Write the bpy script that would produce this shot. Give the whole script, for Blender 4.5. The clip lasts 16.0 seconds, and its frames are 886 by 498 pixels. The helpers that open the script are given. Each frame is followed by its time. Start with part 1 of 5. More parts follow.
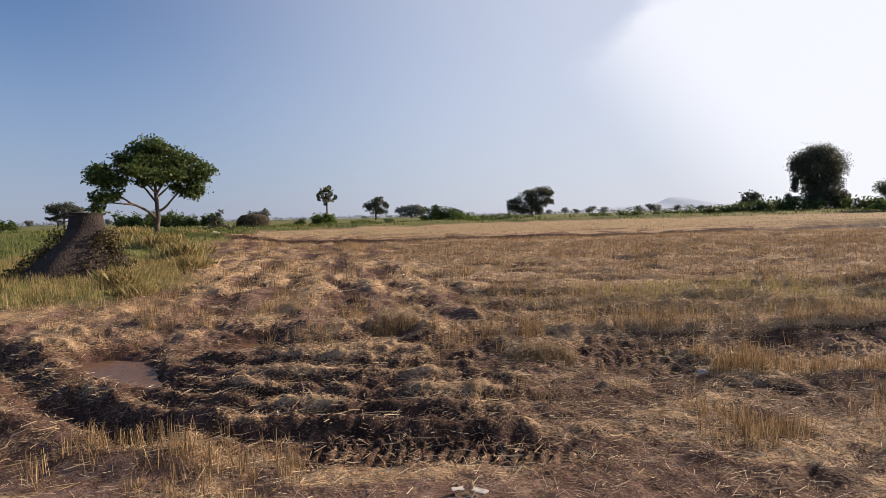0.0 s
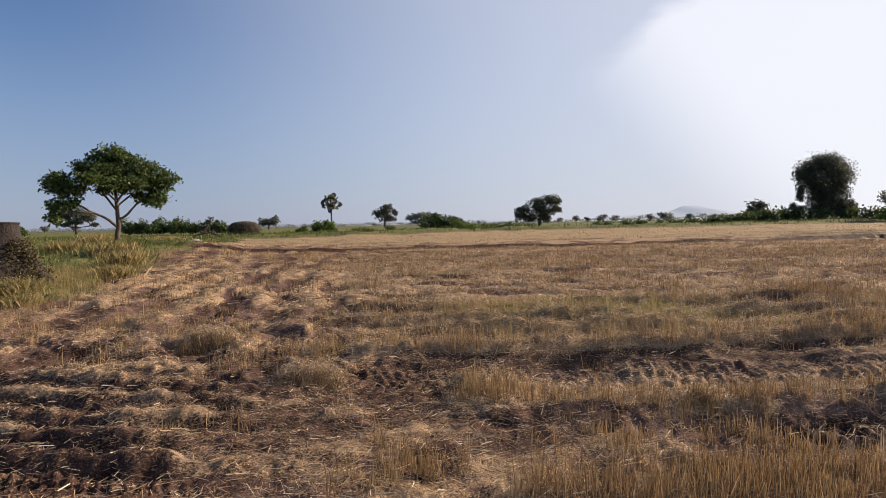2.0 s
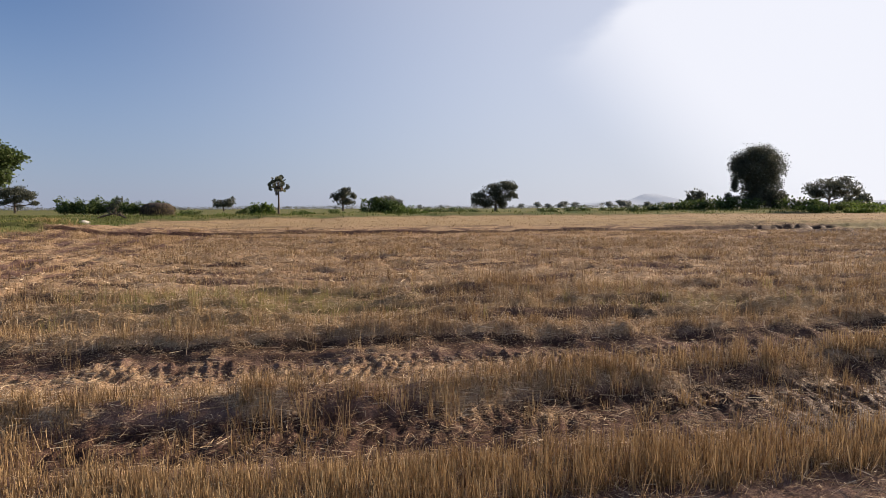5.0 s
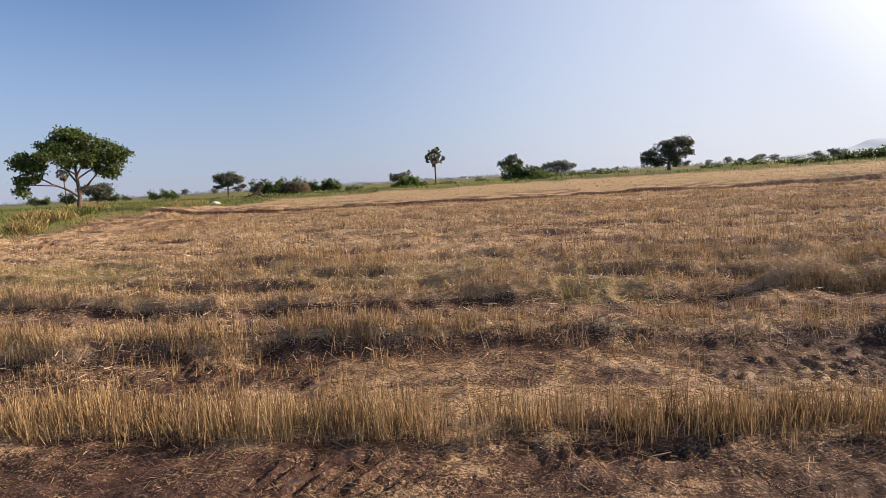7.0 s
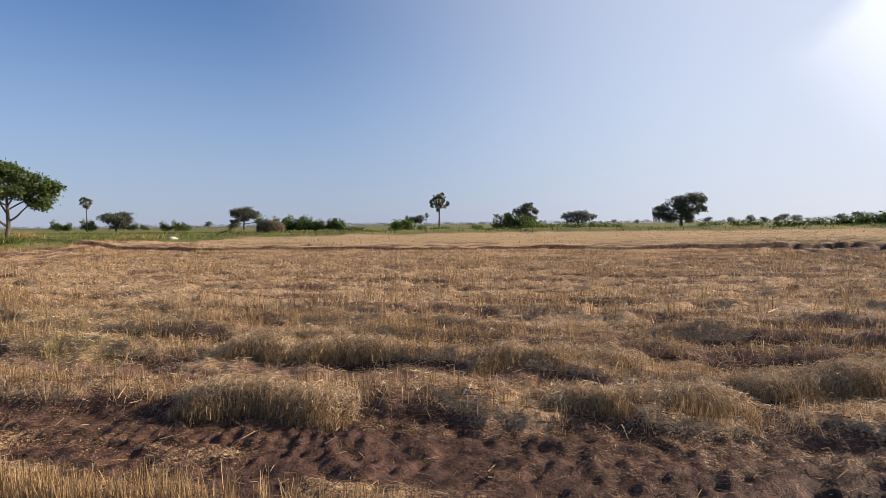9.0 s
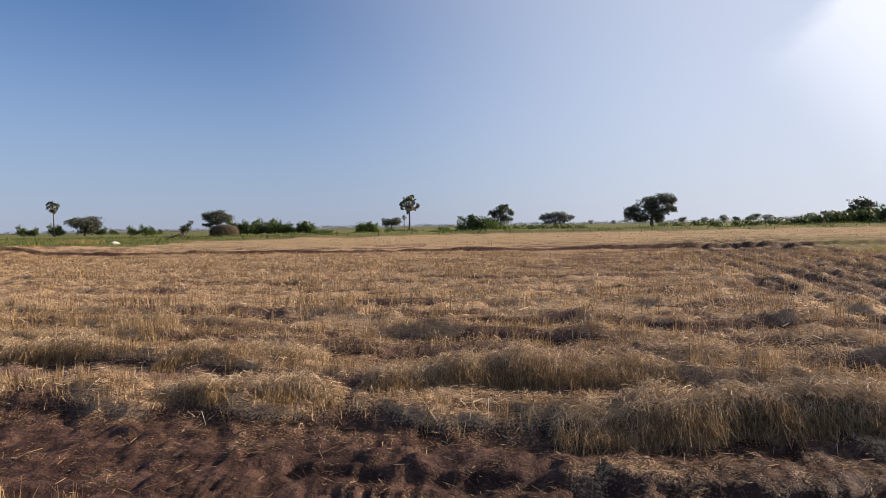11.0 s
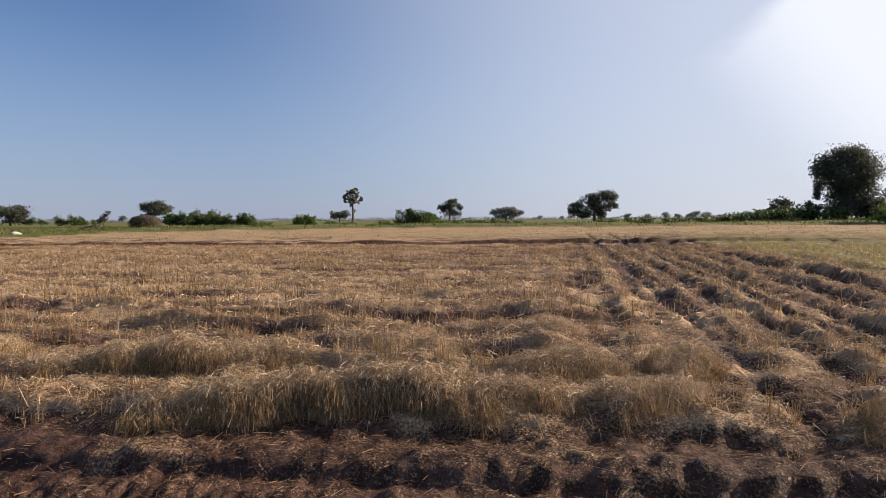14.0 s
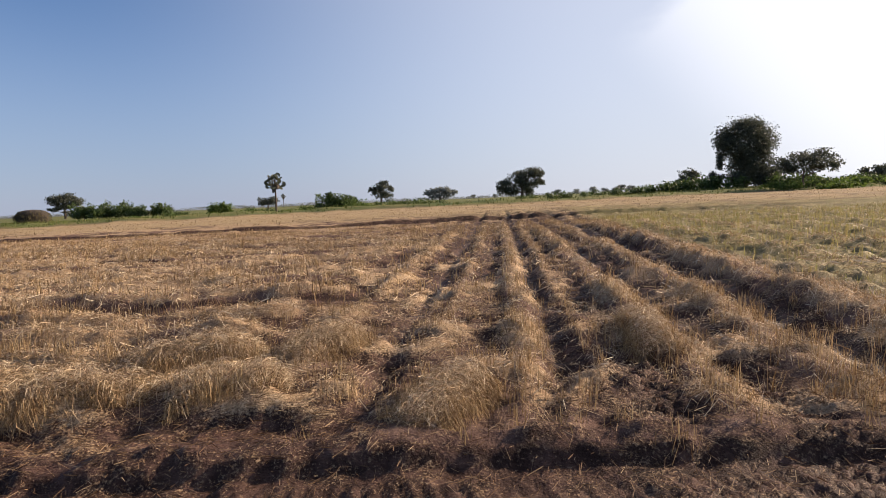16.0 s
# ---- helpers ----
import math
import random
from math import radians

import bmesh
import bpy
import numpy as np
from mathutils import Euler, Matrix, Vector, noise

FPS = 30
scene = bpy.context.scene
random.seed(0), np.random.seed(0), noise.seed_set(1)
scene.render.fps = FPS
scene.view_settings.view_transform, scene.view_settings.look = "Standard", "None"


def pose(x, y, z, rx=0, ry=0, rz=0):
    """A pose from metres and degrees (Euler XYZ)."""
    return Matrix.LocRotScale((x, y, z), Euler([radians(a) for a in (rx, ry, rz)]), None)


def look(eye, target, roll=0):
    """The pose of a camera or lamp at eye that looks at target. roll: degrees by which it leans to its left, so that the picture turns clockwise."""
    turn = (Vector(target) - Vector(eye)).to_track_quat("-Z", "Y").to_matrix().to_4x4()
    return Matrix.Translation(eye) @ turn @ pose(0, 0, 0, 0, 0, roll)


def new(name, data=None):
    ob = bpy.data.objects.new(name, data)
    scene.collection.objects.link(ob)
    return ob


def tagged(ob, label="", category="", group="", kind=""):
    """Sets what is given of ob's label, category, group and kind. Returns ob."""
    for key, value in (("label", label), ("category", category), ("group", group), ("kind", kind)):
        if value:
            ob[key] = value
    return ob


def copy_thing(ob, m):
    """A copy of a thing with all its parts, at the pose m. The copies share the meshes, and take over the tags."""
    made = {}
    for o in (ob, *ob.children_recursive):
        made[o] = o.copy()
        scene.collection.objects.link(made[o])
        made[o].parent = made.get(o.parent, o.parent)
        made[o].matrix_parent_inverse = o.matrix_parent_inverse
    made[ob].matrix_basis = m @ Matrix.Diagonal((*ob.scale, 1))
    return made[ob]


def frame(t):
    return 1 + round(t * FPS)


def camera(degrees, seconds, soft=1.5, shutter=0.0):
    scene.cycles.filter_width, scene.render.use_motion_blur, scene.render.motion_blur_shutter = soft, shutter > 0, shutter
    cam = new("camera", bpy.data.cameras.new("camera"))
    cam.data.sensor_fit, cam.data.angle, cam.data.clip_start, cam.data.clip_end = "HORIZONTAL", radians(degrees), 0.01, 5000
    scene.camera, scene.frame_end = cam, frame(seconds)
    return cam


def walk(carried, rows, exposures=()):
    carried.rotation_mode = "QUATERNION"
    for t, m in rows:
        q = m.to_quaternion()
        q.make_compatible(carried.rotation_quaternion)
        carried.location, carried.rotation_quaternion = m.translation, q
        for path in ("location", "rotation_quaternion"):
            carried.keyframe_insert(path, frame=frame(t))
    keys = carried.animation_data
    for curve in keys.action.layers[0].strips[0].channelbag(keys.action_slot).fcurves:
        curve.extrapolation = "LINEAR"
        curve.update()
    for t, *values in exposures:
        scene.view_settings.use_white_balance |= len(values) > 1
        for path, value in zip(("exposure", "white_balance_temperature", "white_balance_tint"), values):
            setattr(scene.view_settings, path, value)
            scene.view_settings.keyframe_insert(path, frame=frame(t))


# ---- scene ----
# ---- camera ----
cam = camera(74.16, 16.0, soft=0.85)
PATH = [
    (0, (0.520, -0.868, 1.843), (0.842, 9.109, 1.248), -1.35),
    (0.5, (1.602, -0.792, 1.854), (1.751, 9.181, 1.134), -1.61),
    (1, (2.401, -0.736, 1.864), (2.413, 9.236, 1.125), -1.08),
    (1.5, (2.947, -0.682, 1.875), (3.039, 9.296, 1.222), -1.14),
    (2, (3.466, -0.657, 1.899), (3.584, 9.331, 1.435), -1.08),
    (2.5, (4.079, -0.615, 1.903), (4.287, 9.376, 1.527), -1.18),
    (3, (4.734, -0.494, 1.866), (4.970, 9.470, 1.056), -0.05),
    (3.5, (5.636, -0.399, 1.867), (5.992, 9.549, 0.908), -0.48),
    (4, (6.721, -0.503, 1.889), (7.274, 9.473, 1.469), 0.50),
    (4.5, (7.957, -0.448, 1.913), (8.643, 9.488, 1.017), 0.08),
    (5, (9.359, -0.448, 1.926), (10.057, 9.501, 1.192), -0.19),
    (5.2, (9.948, -0.421, 1.935), (10.681, 9.511, 1.036), -0.34),
    (7.3, (18.980, 0.288, 1.796), (16.418, 9.878, 0.590), -3.11),
    (7.5, (19.782, 0.394, 1.813), (17.184, 10.001, 0.829), -2.64),
    (8, (21.737, 0.738, 1.832), (19.226, 10.364, 0.813), -1.35),
    (8.5, (23.558, 1.125, 1.872), (20.853, 10.716, 1.035), -0.31),
    (9, (25.071, 1.516, 1.921), (22.412, 11.145, 1.469), -0.64),
    (9.5, (26.190, 1.804, 1.936), (23.627, 11.464, 1.598), -0.28),
    (9.7, (26.552, 1.893, 1.957), (23.970, 11.546, 1.549), -0.48),
    (11.8, (30.120, 1.837, 1.918), (27.938, 11.587, 1.510), -1.52),
    (12, (30.288, 1.841, 1.935), (28.140, 11.603, 1.624), -1.55),
    (12.5, (30.756, 1.865, 1.949), (28.791, 11.669, 1.833), -1.35),
    (13, (31.277, 1.997, 1.932), (29.343, 11.804, 1.635), -0.85),
    (13.5, (31.868, 2.131, 1.887), (30.072, 11.955, 1.364), -0.54),
    (14, (32.519, 2.273, 1.875), (30.958, 12.136, 1.337), -0.39),
    (14.5, (33.188, 2.370, 1.903), (31.783, 12.265, 1.548), -0.92),
    (15, (33.970, 2.477, 1.882), (32.775, 12.393, 1.387), -1.06),
    (15.5, (34.876, 2.695, 1.815), (34.028, 12.610, 0.836), -1.80),
    (16, (35.854, 2.812, 1.776), (35.342, 12.760, 0.893), -2.51),
]
walk(cam, [(t, look(e, a, r)) for t, e, a, r in PATH], exposures=[(0, 0.66, 6480, 14), (3.0, 0.60, 6460, 14), (5.2, 0.60, 6480, 14.5), (7.3, 0.93, 6620, 14.5), (8.0, 0.84, 6540, 13), (8.5, 0.83, 6460, 13), (9.7, 0.85, 6410, 13), (11.8, 0.66, 6340, 13.5), (13.5, 0.66, 6380, 13.5), (16, 0.79, 6500, 14)])

# ---- world and sun ----
SUN_AZ, SUN_EL = radians(65), radians(24)      # from +y towards +x; above the horizon
VEIL_AZ = radians(58)                          # the middle of the bright thin cloud
world = bpy.data.worlds.new("world")
scene.world = world
world.use_nodes = True
wn, wl_ = world.node_tree.nodes, world.node_tree.links
wn.clear()
w_out, w_bg = wn.new("ShaderNodeOutputWorld"), wn.new("ShaderNodeBackground")
sky = wn.new("ShaderNodeTexSky")
sky.sky_type, sky.sun_disc = "NISHITA", False
sky.sun_elevation, sky.sun_rotation = SUN_EL, SUN_AZ
sky.altitude, sky.air_density, sky.dust_density, sky.ozone_density = 0, 1.2, 0.1, 4.0
w_bg.inputs["Strength"].default_value = 0.060
HAZE, GLOW, CLOUD = (3.5, 4.3, 6.2, 1), (8.2, 8.5, 9.0, 1), (10.6, 10.9, 11.3, 1)
# haze low over the plain, and one sheet of thin high cloud spreading from the sun's side
coord = wn.new("ShaderNodeTexCoord")
axes = wn.new("ShaderNodeSeparateXYZ")
haze = wn.new("ShaderNodeMapRange")
haze.interpolation_type = "SMOOTHSTEP"
haze.inputs["From Min"].default_value, haze.inputs["From Max"].default_value = 0.36, -0.02
haze.inputs["To Min"].default_value, haze.inputs["To Max"].default_value = 0.0, 0.72
pure = wn.new("ShaderNodeMix")
pure.data_type, pure.blend_type = "RGBA", "MULTIPLY"
pure.inputs["Factor"].default_value = 1.0
pure.inputs["B"].default_value = (0.86, 0.95, 1.14, 1)
hazed = wn.new("ShaderNodeMix")
hazed.data_type = "RGBA"
hazed.inputs["B"].default_value = HAZE
toward = wn.new("ShaderNodeVectorMath")
toward.operation = "DOT_PRODUCT"
toward.inputs[1].default_value = (math.sin(VEIL_AZ) * math.cos(SUN_EL), math.cos(VEIL_AZ) * math.cos(SUN_EL), math.sin(SUN_EL))
stretch = wn.new("ShaderNodeMapping")
stretch.inputs["Scale"].default_value = (1.0, 1.0, 2.0)
wisps = wn.new("ShaderNodeTexNoise")
wisps.inputs["Scale"].default_value, wisps.inputs["Detail"].default_value, wisps.inputs["Roughness"].default_value = 3.4, 6.0, 0.5
under = wn.new("ShaderNodeVectorMath")
under.operation = "DOT_PRODUCT"
under.inputs[1].default_value = (0.482, 0.107, -0.868)
veil = wn.new("ShaderNodeMath")
veil.operation = "MULTIPLY_ADD"
veil.inputs[1].default_value = 0.16
slant = wn.new("ShaderNodeVectorMath")
slant.operation = "DOT_PRODUCT"
slant.inputs[1].default_value = (1.0, 0.0, 0.9)
eastward = wn.new("ShaderNodeMapRange")
eastward.interpolation_type = "SMOOTHSTEP"
eastward.inputs["From Min"].default_value, eastward.inputs["From Max"].default_value = 0.40, 0.64
thick = wn.new("ShaderNodeMath")
thick.operation = "MULTIPLY"
glow = wn.new("ShaderNodeMapRange")
glow.interpolation_type = "SMOOTHSTEP"
glow.inputs["From Min"].default_value, glow.inputs["From Max"].default_value = 0.05, 1.0
glow.inputs["To Max"].default_value = 0.78
bright = wn.new("ShaderNodeMix")
bright.data_type = "RGBA"
bright.inputs["B"].default_value = GLOW
shape = wn.new("ShaderNodeMapRange")
shape.interpolation_type = "SMOOTHSTEP"
shape.inputs["From Min"].default_value, shape.inputs["From Max"].default_value = 0.072, 0.112
shape.inputs["To Max"].default_value = 0.72
cover = wn.new("ShaderNodeMix")
cover.data_type = "RGBA"
cover.inputs["B"].default_value = CLOUD
for p, q in ((coord.outputs["Generated"], axes.inputs[0]), (axes.outputs["Z"], haze.inputs["Value"]), (haze.outputs[0], hazed.inputs["Factor"]), (sky.outputs[0], pure.inputs["A"]), (pure.outputs["Result"], hazed.inputs["A"]),
             (coord.outputs["Generated"], toward.inputs[0]), (coord.outputs["Generated"], stretch.inputs["Vector"]), (stretch.outputs[0], wisps.inputs["Vector"]),
             (coord.outputs["Generated"], under.inputs[0]), (wisps.outputs["Fac"], veil.inputs[0]), (under.outputs["Value"], veil.inputs[2]), (veil.outputs[0], shape.inputs["Value"]),
             (coord.outputs["Generated"], slant.inputs[0]), (slant.outputs["Value"], eastward.inputs["Value"]), (eastward.outputs[0], thick.inputs[0]), (shape.outputs[0], thick.inputs[1]),
             (thick.outputs[0], cover.inputs["Factor"]), (toward.outputs["Value"], glow.inputs["Value"]), (glow.outputs[0], bright.inputs["Factor"]),
             (hazed.outputs["Result"], bright.inputs["A"]), (bright.outputs["Result"], cover.inputs["A"]),
             (cover.outputs["Result"], w_bg.inputs["Color"]), (w_bg.outputs[0], w_out.inputs[0])):
    wl_.new(p, q)

sun = new("sun", bpy.data.lights.new("sun", "SUN"))
sun.data.energy, sun.data.angle, sun.data.color = 5.0, radians(0.6), (1.0, 0.81, 0.60)
sun.matrix_world = look((math.sin(SUN_AZ) * 60, math.cos(SUN_AZ) * 60, math.tan(SUN_EL) * 60), (0, 0, 0))

# ---- numbers: noise and small maths on arrays ----
rng = np.random.default_rng(7)


def lattice(ix, iy, seed):
    h = (ix.astype(np.int64) * 374761393 + iy.astype(np.int64) * 668265263 + seed * 974634777) & 0x7FFFFFFF
    h = ((h ^ (h >> 13)) * 1274126177) & 0x7FFFFFFF
    h = h ^ (h >> 16)
    return (h & 0xFFFF) / 65535.0


def vnoise(x, y, seed=0):
    """Value noise in 0..1 on arrays."""
    x, y = np.broadcast_arrays(np.asarray(x, float), np.asarray(y, float))
    ix, iy = np.floor(x), np.floor(y)
    fx, fy = x - ix, y - iy
    fx, fy = fx * fx * (3 - 2 * fx), fy * fy * (3 - 2 * fy)
    a, b = lattice(ix, iy, seed), lattice(ix + 1, iy, seed)
    c, d = lattice(ix, iy + 1, seed), lattice(ix + 1, iy + 1, seed)
    return (a + (b - a) * fx) * (1 - fy) + (c + (d - c) * fx) * fy


def fbm(x, y, octaves=3, seed=0):
    total, weight, amp = 0.0, 0.0, 1.0
    for k in range(octaves):
        total = total + amp * vnoise(x * 2 ** k + 17 * k, y * 2 ** k - 9 * k, seed + k)
        weight += amp
        amp *= 0.5
    return total / weight


def step(a, b, x):
    s = np.clip((x - a) / (b - a), 0, 1)
    return s * s * (3 - 2 * s)


def bell(d, w):
    return np.exp(-(d / w) ** 2)


# ---- the lie of the land ----
def bend(x):
    """How far the rows beside the track swing out."""
    return np.interp(x, (-60, 9, 16, 22, 29.5, 36, 80), (0, 0, 0.7, 1.42, 1.85, 2.05, 2.6))


def edge_y(x):
    """Far edge of the stubble field."""
    return 75 + 0.39 * x + 2.5 * np.sin(x * 0.11)


def bund_y(x):
    return 37.0 + 0.14 * x + 0.4 * np.sin(x * 0.21)


def fall(y):
    """The plain sinks a little beyond the field."""
    return -0.8 * step(85, 140, y) - 0.0035 * np.maximum(y - 140, 0)


def zones(x, y):
    wob = fbm(x * 0.7, y * 0.7, 2, 3) - 0.5
    sl = x + 0.15 * np.maximum(y - 8, 0)
    sr = x - 0.045 * (y - 10)
    left = 1 - step(0.9, 3.0, sl + wob * 1.6)
    right = step(31.6, 33.6, sr + wob * 2.4 - 1.6 * step(10.5, 8.5, y))
    return left, np.clip(1 - left - right, 0, 1), right, sl, sr


def meadow(x, y):
    """Where rough grass grows: round the mound and the tree, and beyond the field."""
    wob = (fbm(x * 0.5, y * 0.5, 3, 11) - 0.5) * 2.6
    lim = np.interp(y, (8, 10.4, 14.5, 20, 34, 72), (-9.5, -6.2, -5.6, -7.0, -10.2, -19.0))
    side = step(0.2, 1.4, lim + wob - x) * step(9.6, 11.6, y + wob * 0.5 - 0.15 * (x + 5))
    far = step(0, 2.5, y - edge_y(x) + wob)
    return np.maximum(side, far)


RIDGES = ((32.6, 0.28, 0.13), (34.1, 0.26, 0.12), (35.45, 0.20, 0.09), (36.4, 0.26, 0.15), (37.1, 0.16, 0.08), (37.85, 0.34, 0.19), (39.1, 0.32, 0.20), (40.55, 0.42, 0.30))


def ridge_right(sr, y):
    h = 0
    for c, w, a in RIDGES:
        d = sr - c + 0.26 * (fbm(y * 0.7, c, 3, int(c * 7)) - 0.5)
        h = h + a * (0.45 + 0.9 * fbm(y * 0.5, c * 3.1, 3, 5)) * np.exp(-np.abs(np.where(d < 0, d / (w * 0.62), d / w)) ** 2.4)
    for k in range(7):
        c = 42.6 + 2.3 * k
        h = h + 0.10 * bell(sr - c + 0.5 * (fbm(y * 0.2, c, 2, 40 + k) - 0.5), 0.45)
    return h


def first_row(x):
    """How far the first straw ridge lies from the track."""
    return np.interp(x, (4, 6.5, 10, 14, 22), (4.85, 4.92, 5.15, 5.45, 5.75))


def rows_mid(v, x):
    """Straw ridges that run beside the track, by their distance v from it: height, how much crest, how much gap."""
    wob = 0.5 * (fbm(x * 0.22, v * 0.15, 2, 21) - 0.5) + 0.15 * (fbm(x * 1.3, v * 0.6, 2, 24) - 0.5)
    later = step(22, 27, x)
    p = np.interp(v + 0.5 * later + wob, (5.01, 7.45, 9.89, 11.6, 45.0), (-2, 0, 2, 3, 18))
    clear = step(15, 10.5, v)
    wave = 0.5 + 0.5 * np.cos(2 * np.pi * p)
    broken = np.clip(2.2 * fbm(x * 0.6, v * 0.9, 3, 22) - 0.5, 0, 1)
    crest = step(0.50, 0.80, wave) * (0.55 + 0.45 * broken)
    r = (0.12 + 0.13 * clear) * wave ** 1.8 * (0.5 + 0.5 * broken) * step(6.6, 7.2, v + 0.55 * later)
    near = bell(v - first_row(x), 0.30)
    first = near * (0.15 - 0.08 * step(14, 19, x) + 0.08 * fbm(x * 0.8, 2.0, 2, 23)) * step(4, 5.5, x + 0.8 * vnoise(x, 0, 8))
    return r + first, np.maximum(crest * step(6.7, 7.1, v + 0.55 * later), 0.6 * near * step(4.2, 5.6, x))


def lugs(along, across, pitch, width):
    """Prints of a tracked machine: slanting bars in a strip."""
    bars = np.sin(2 * np.pi * (along / pitch + 0.8 * np.abs(across) / width + 0.5 * (across > 0)))
    return np.clip(bars * 2.6, -1, 1) * step(width, width * 0.75, np.abs(across))


POOL = (((-3.85, 7.15), (-2.75, 5.95), 0.30), ((-2.45, 7.2), (-2.0, 8.0), 0.24))


def seg(x, y, a, b):
    ax, ay, bx, by = *a, *b
    s = np.clip(((x - ax) * (bx - ax) + (y - ay) * (by - ay)) / ((bx - ax) ** 2 + (by - ay) ** 2), 0, 1)
    return np.hypot(x - ax - s * (bx - ax), y - ay - s * (by - ay))


def churn(x, y):
    """The ploughed-up wet corner with its curved ruts."""
    q = y - 0.067 * (x - 1) ** 2 + 0.22 * (fbm(x * 0.8, y * 0.8, 3, 31) - 0.5)
    win = step(-3.0, -2.2, x) * step(2.3, 1.2, x) * step(3.35, 3.75, q) * step(6.5, 5.9, q)
    ruts = np.cos(2 * np.pi * (q - 3.95) / 0.5)
    return q, win, ruts


def masks(x, y):
    """Heights and covers of the field at points: z, straw, wet, stubble, grass, green."""
    x, y = np.asarray(x, float), np.asarray(y, float)
    left, mid, right, sl, sr = zones(x, y)
    v = y - bend(x)
    g = meadow(x, y)
    n1, n2, n3 = fbm(x * 0.35, y * 0.35, 3, 1), fbm(x * 1.5, y * 1.5, 3, 2), fbm(x * 5.5, y * 5.5, 3, 4)
    lumps = np.clip(fbm(x * 2.0, y * 2.6, 3, 6) - 0.48, 0, 1)
    z = 0.12 * (n1 - 0.5) + 0.09 * (n2 - 0.5) + 0.06 * (n3 - 0.5)
    far = step(20, 45, y)
    # beside the track
    rm, cm = rows_mid(v, x)
    brim = np.interp(x, (11, 18), (3.85, 3.52))
    bare1 = step(brim, brim + 0.15, v) * step(first_row(x) - 0.22, first_row(x) - 0.42, v) * step(4.5, 6, x)
    bare2 = step(first_row(x) + 0.30, first_row(x) + 0.48, v) * step(6.95, 6.75, v) * step(1.5, 3, x) * step(17.5, 15, x)
    bare0 = step(3.08, 2.92, v) * step(14, 17, x)
    late = step(24.5, 27.5, x)
    bare0 = np.maximum(bare0, late * step(4.2, 4.0, v))
    cover = 1 - (0.35 + 0.4 * step(10, 15, x)) * step(0.42, 0.58, fbm(x * 0.5, v * 1.2, 2, 78)) * (1 - late) * (1 - step(15.5, 17, x) * (v > 4.0))
    matted = bell((x - 16.8) / 2.3, 1.0) * step(3.4, 3.7, v) * step(5.4, 5.0, v)
    bare0, bare1, bare2 = bare0 * cover, bare1 * cover * (1 - 0.9 * matted), bare2 * cover
    zm = rm + (0.22 - 0.16 * step(6.5, 8, v)) * lumps * (1 - np.maximum(bare1, np.maximum(bare2, bare0))) * step(4.6, 5.2, v) - 0.05 * bare1 - 0.04 * bare2 - 0.04 * bare0
    zm = zm + (0.35 + n2) * ((0.020 * step(17, 15, x) * lugs(x, v - 4.56, 0.14, 0.42) + 0.017 * step(15, 17, x) * (1 - 0.6 * step(22, 24, x)) * lugs(x, v - 4.60, 0.15, 0.46)) * bare1 * (1 - late) + 0.028 * lugs(x, v - 6.35, 0.14, 0.42) * bare2 + 0.026 * lugs(x, v - 2.75, 0.125, 0.42) * bare0 * (1 - late))
    clods = 0.062 * np.abs(2 * vnoise(x * 4.3, y * 4.9, 91) - 1) ** 1.2 + 0.034 * np.abs(2 * vnoise(x * 9.0, y * 9.6, 92) - 1)
    churned = 0.09 * (fbm(x * 8.0, y * 8.0, 2, 9) - 0.5)
    zm = zm + churned * np.maximum(bare1, np.maximum(bare2, bare0))
    zm = zm - late * (0.095 * step(4.68, 4.58, v + 0.10 * (n2 - 0.5)) - 0.013 * (0.3 + 1.4 * n2) * lugs(x, v - 4.1, 0.125, 0.36) - 0.05 * bell(v - 4.85, 0.15)) + 0.03 * late * (n3 - 0.5) * step(5, 4.4, v)
    strip1 = step(2.93, 3.08, v) * step(brim, brim - 0.13, v + 0.2 * (n2 - 0.5)) * step(4.3, 5.6, x) * step(27.0, 24.0, x)
    sm = np.maximum(strip1 * np.clip(2.6 * n2 - 0.25, 0, 1) * (1 - 0.5 * step(13, 18, x) * step(0.56, 0.44, fbm(x * 0.8, v * 0.8, 2, 79))), np.clip(0.03 + 0.05 * step(12, 25, v) + 1.1 * cm, 0, 1) * step(4.5, 4.7, v)) * (1 - 0.93 * np.maximum(bare1, np.maximum(bare2, bare0))) + 0.16 * bare1 * step(19, 15, x) * n2
    sm = np.maximum(sm, np.clip(2.8 * fbm(x * 1.3, y * 1.5, 2, 93) - 1.5, 0, 0.6) * step(9, 4, x) * step(2.8, 3.4, v))
    # bare1 is darkened through the wet mask for the stubble's shade on it
    wm = np.clip(0.6 * (1 - cm) * step(6.6, 7.2, v) + step(6.6, 6.2, v) * (0.12 + 0.75 * step(11, 17, x)) + 0.6 * bare1 * step(5, 8, x) + 0.4 * step(5.2, 4.2, x), 0, 1)
    aisle = step(10.5, 13, v)
    lm = np.clip(0.12 + 0.08 * step(8, 3, x) + 0.20 * step(8, 14, v) + (0.95 - 1.2 * aisle) * cm + 0.55 * aisle + (1.5 - 0.8 * step(6.5, 8, v)) * lumps + 0.7 * (n2 - 0.5), 0.05, 1) * (1 - 0.5 * np.maximum(bare1, np.maximum(bare2, bare0))) + 0.12 * step(6.9, 6.4, v) * (0.4 + 1.2 * n3) + 0.55 * matted * (0.4 + n2)
    # wet corner and the lanes that lead away from it
    q, win, ruts = churn(x, y)
    lane = 0.5 + 0.5 * np.cos(2 * np.pi * (sl + 0.5 * (n1 - 0.5)) / 1.25)
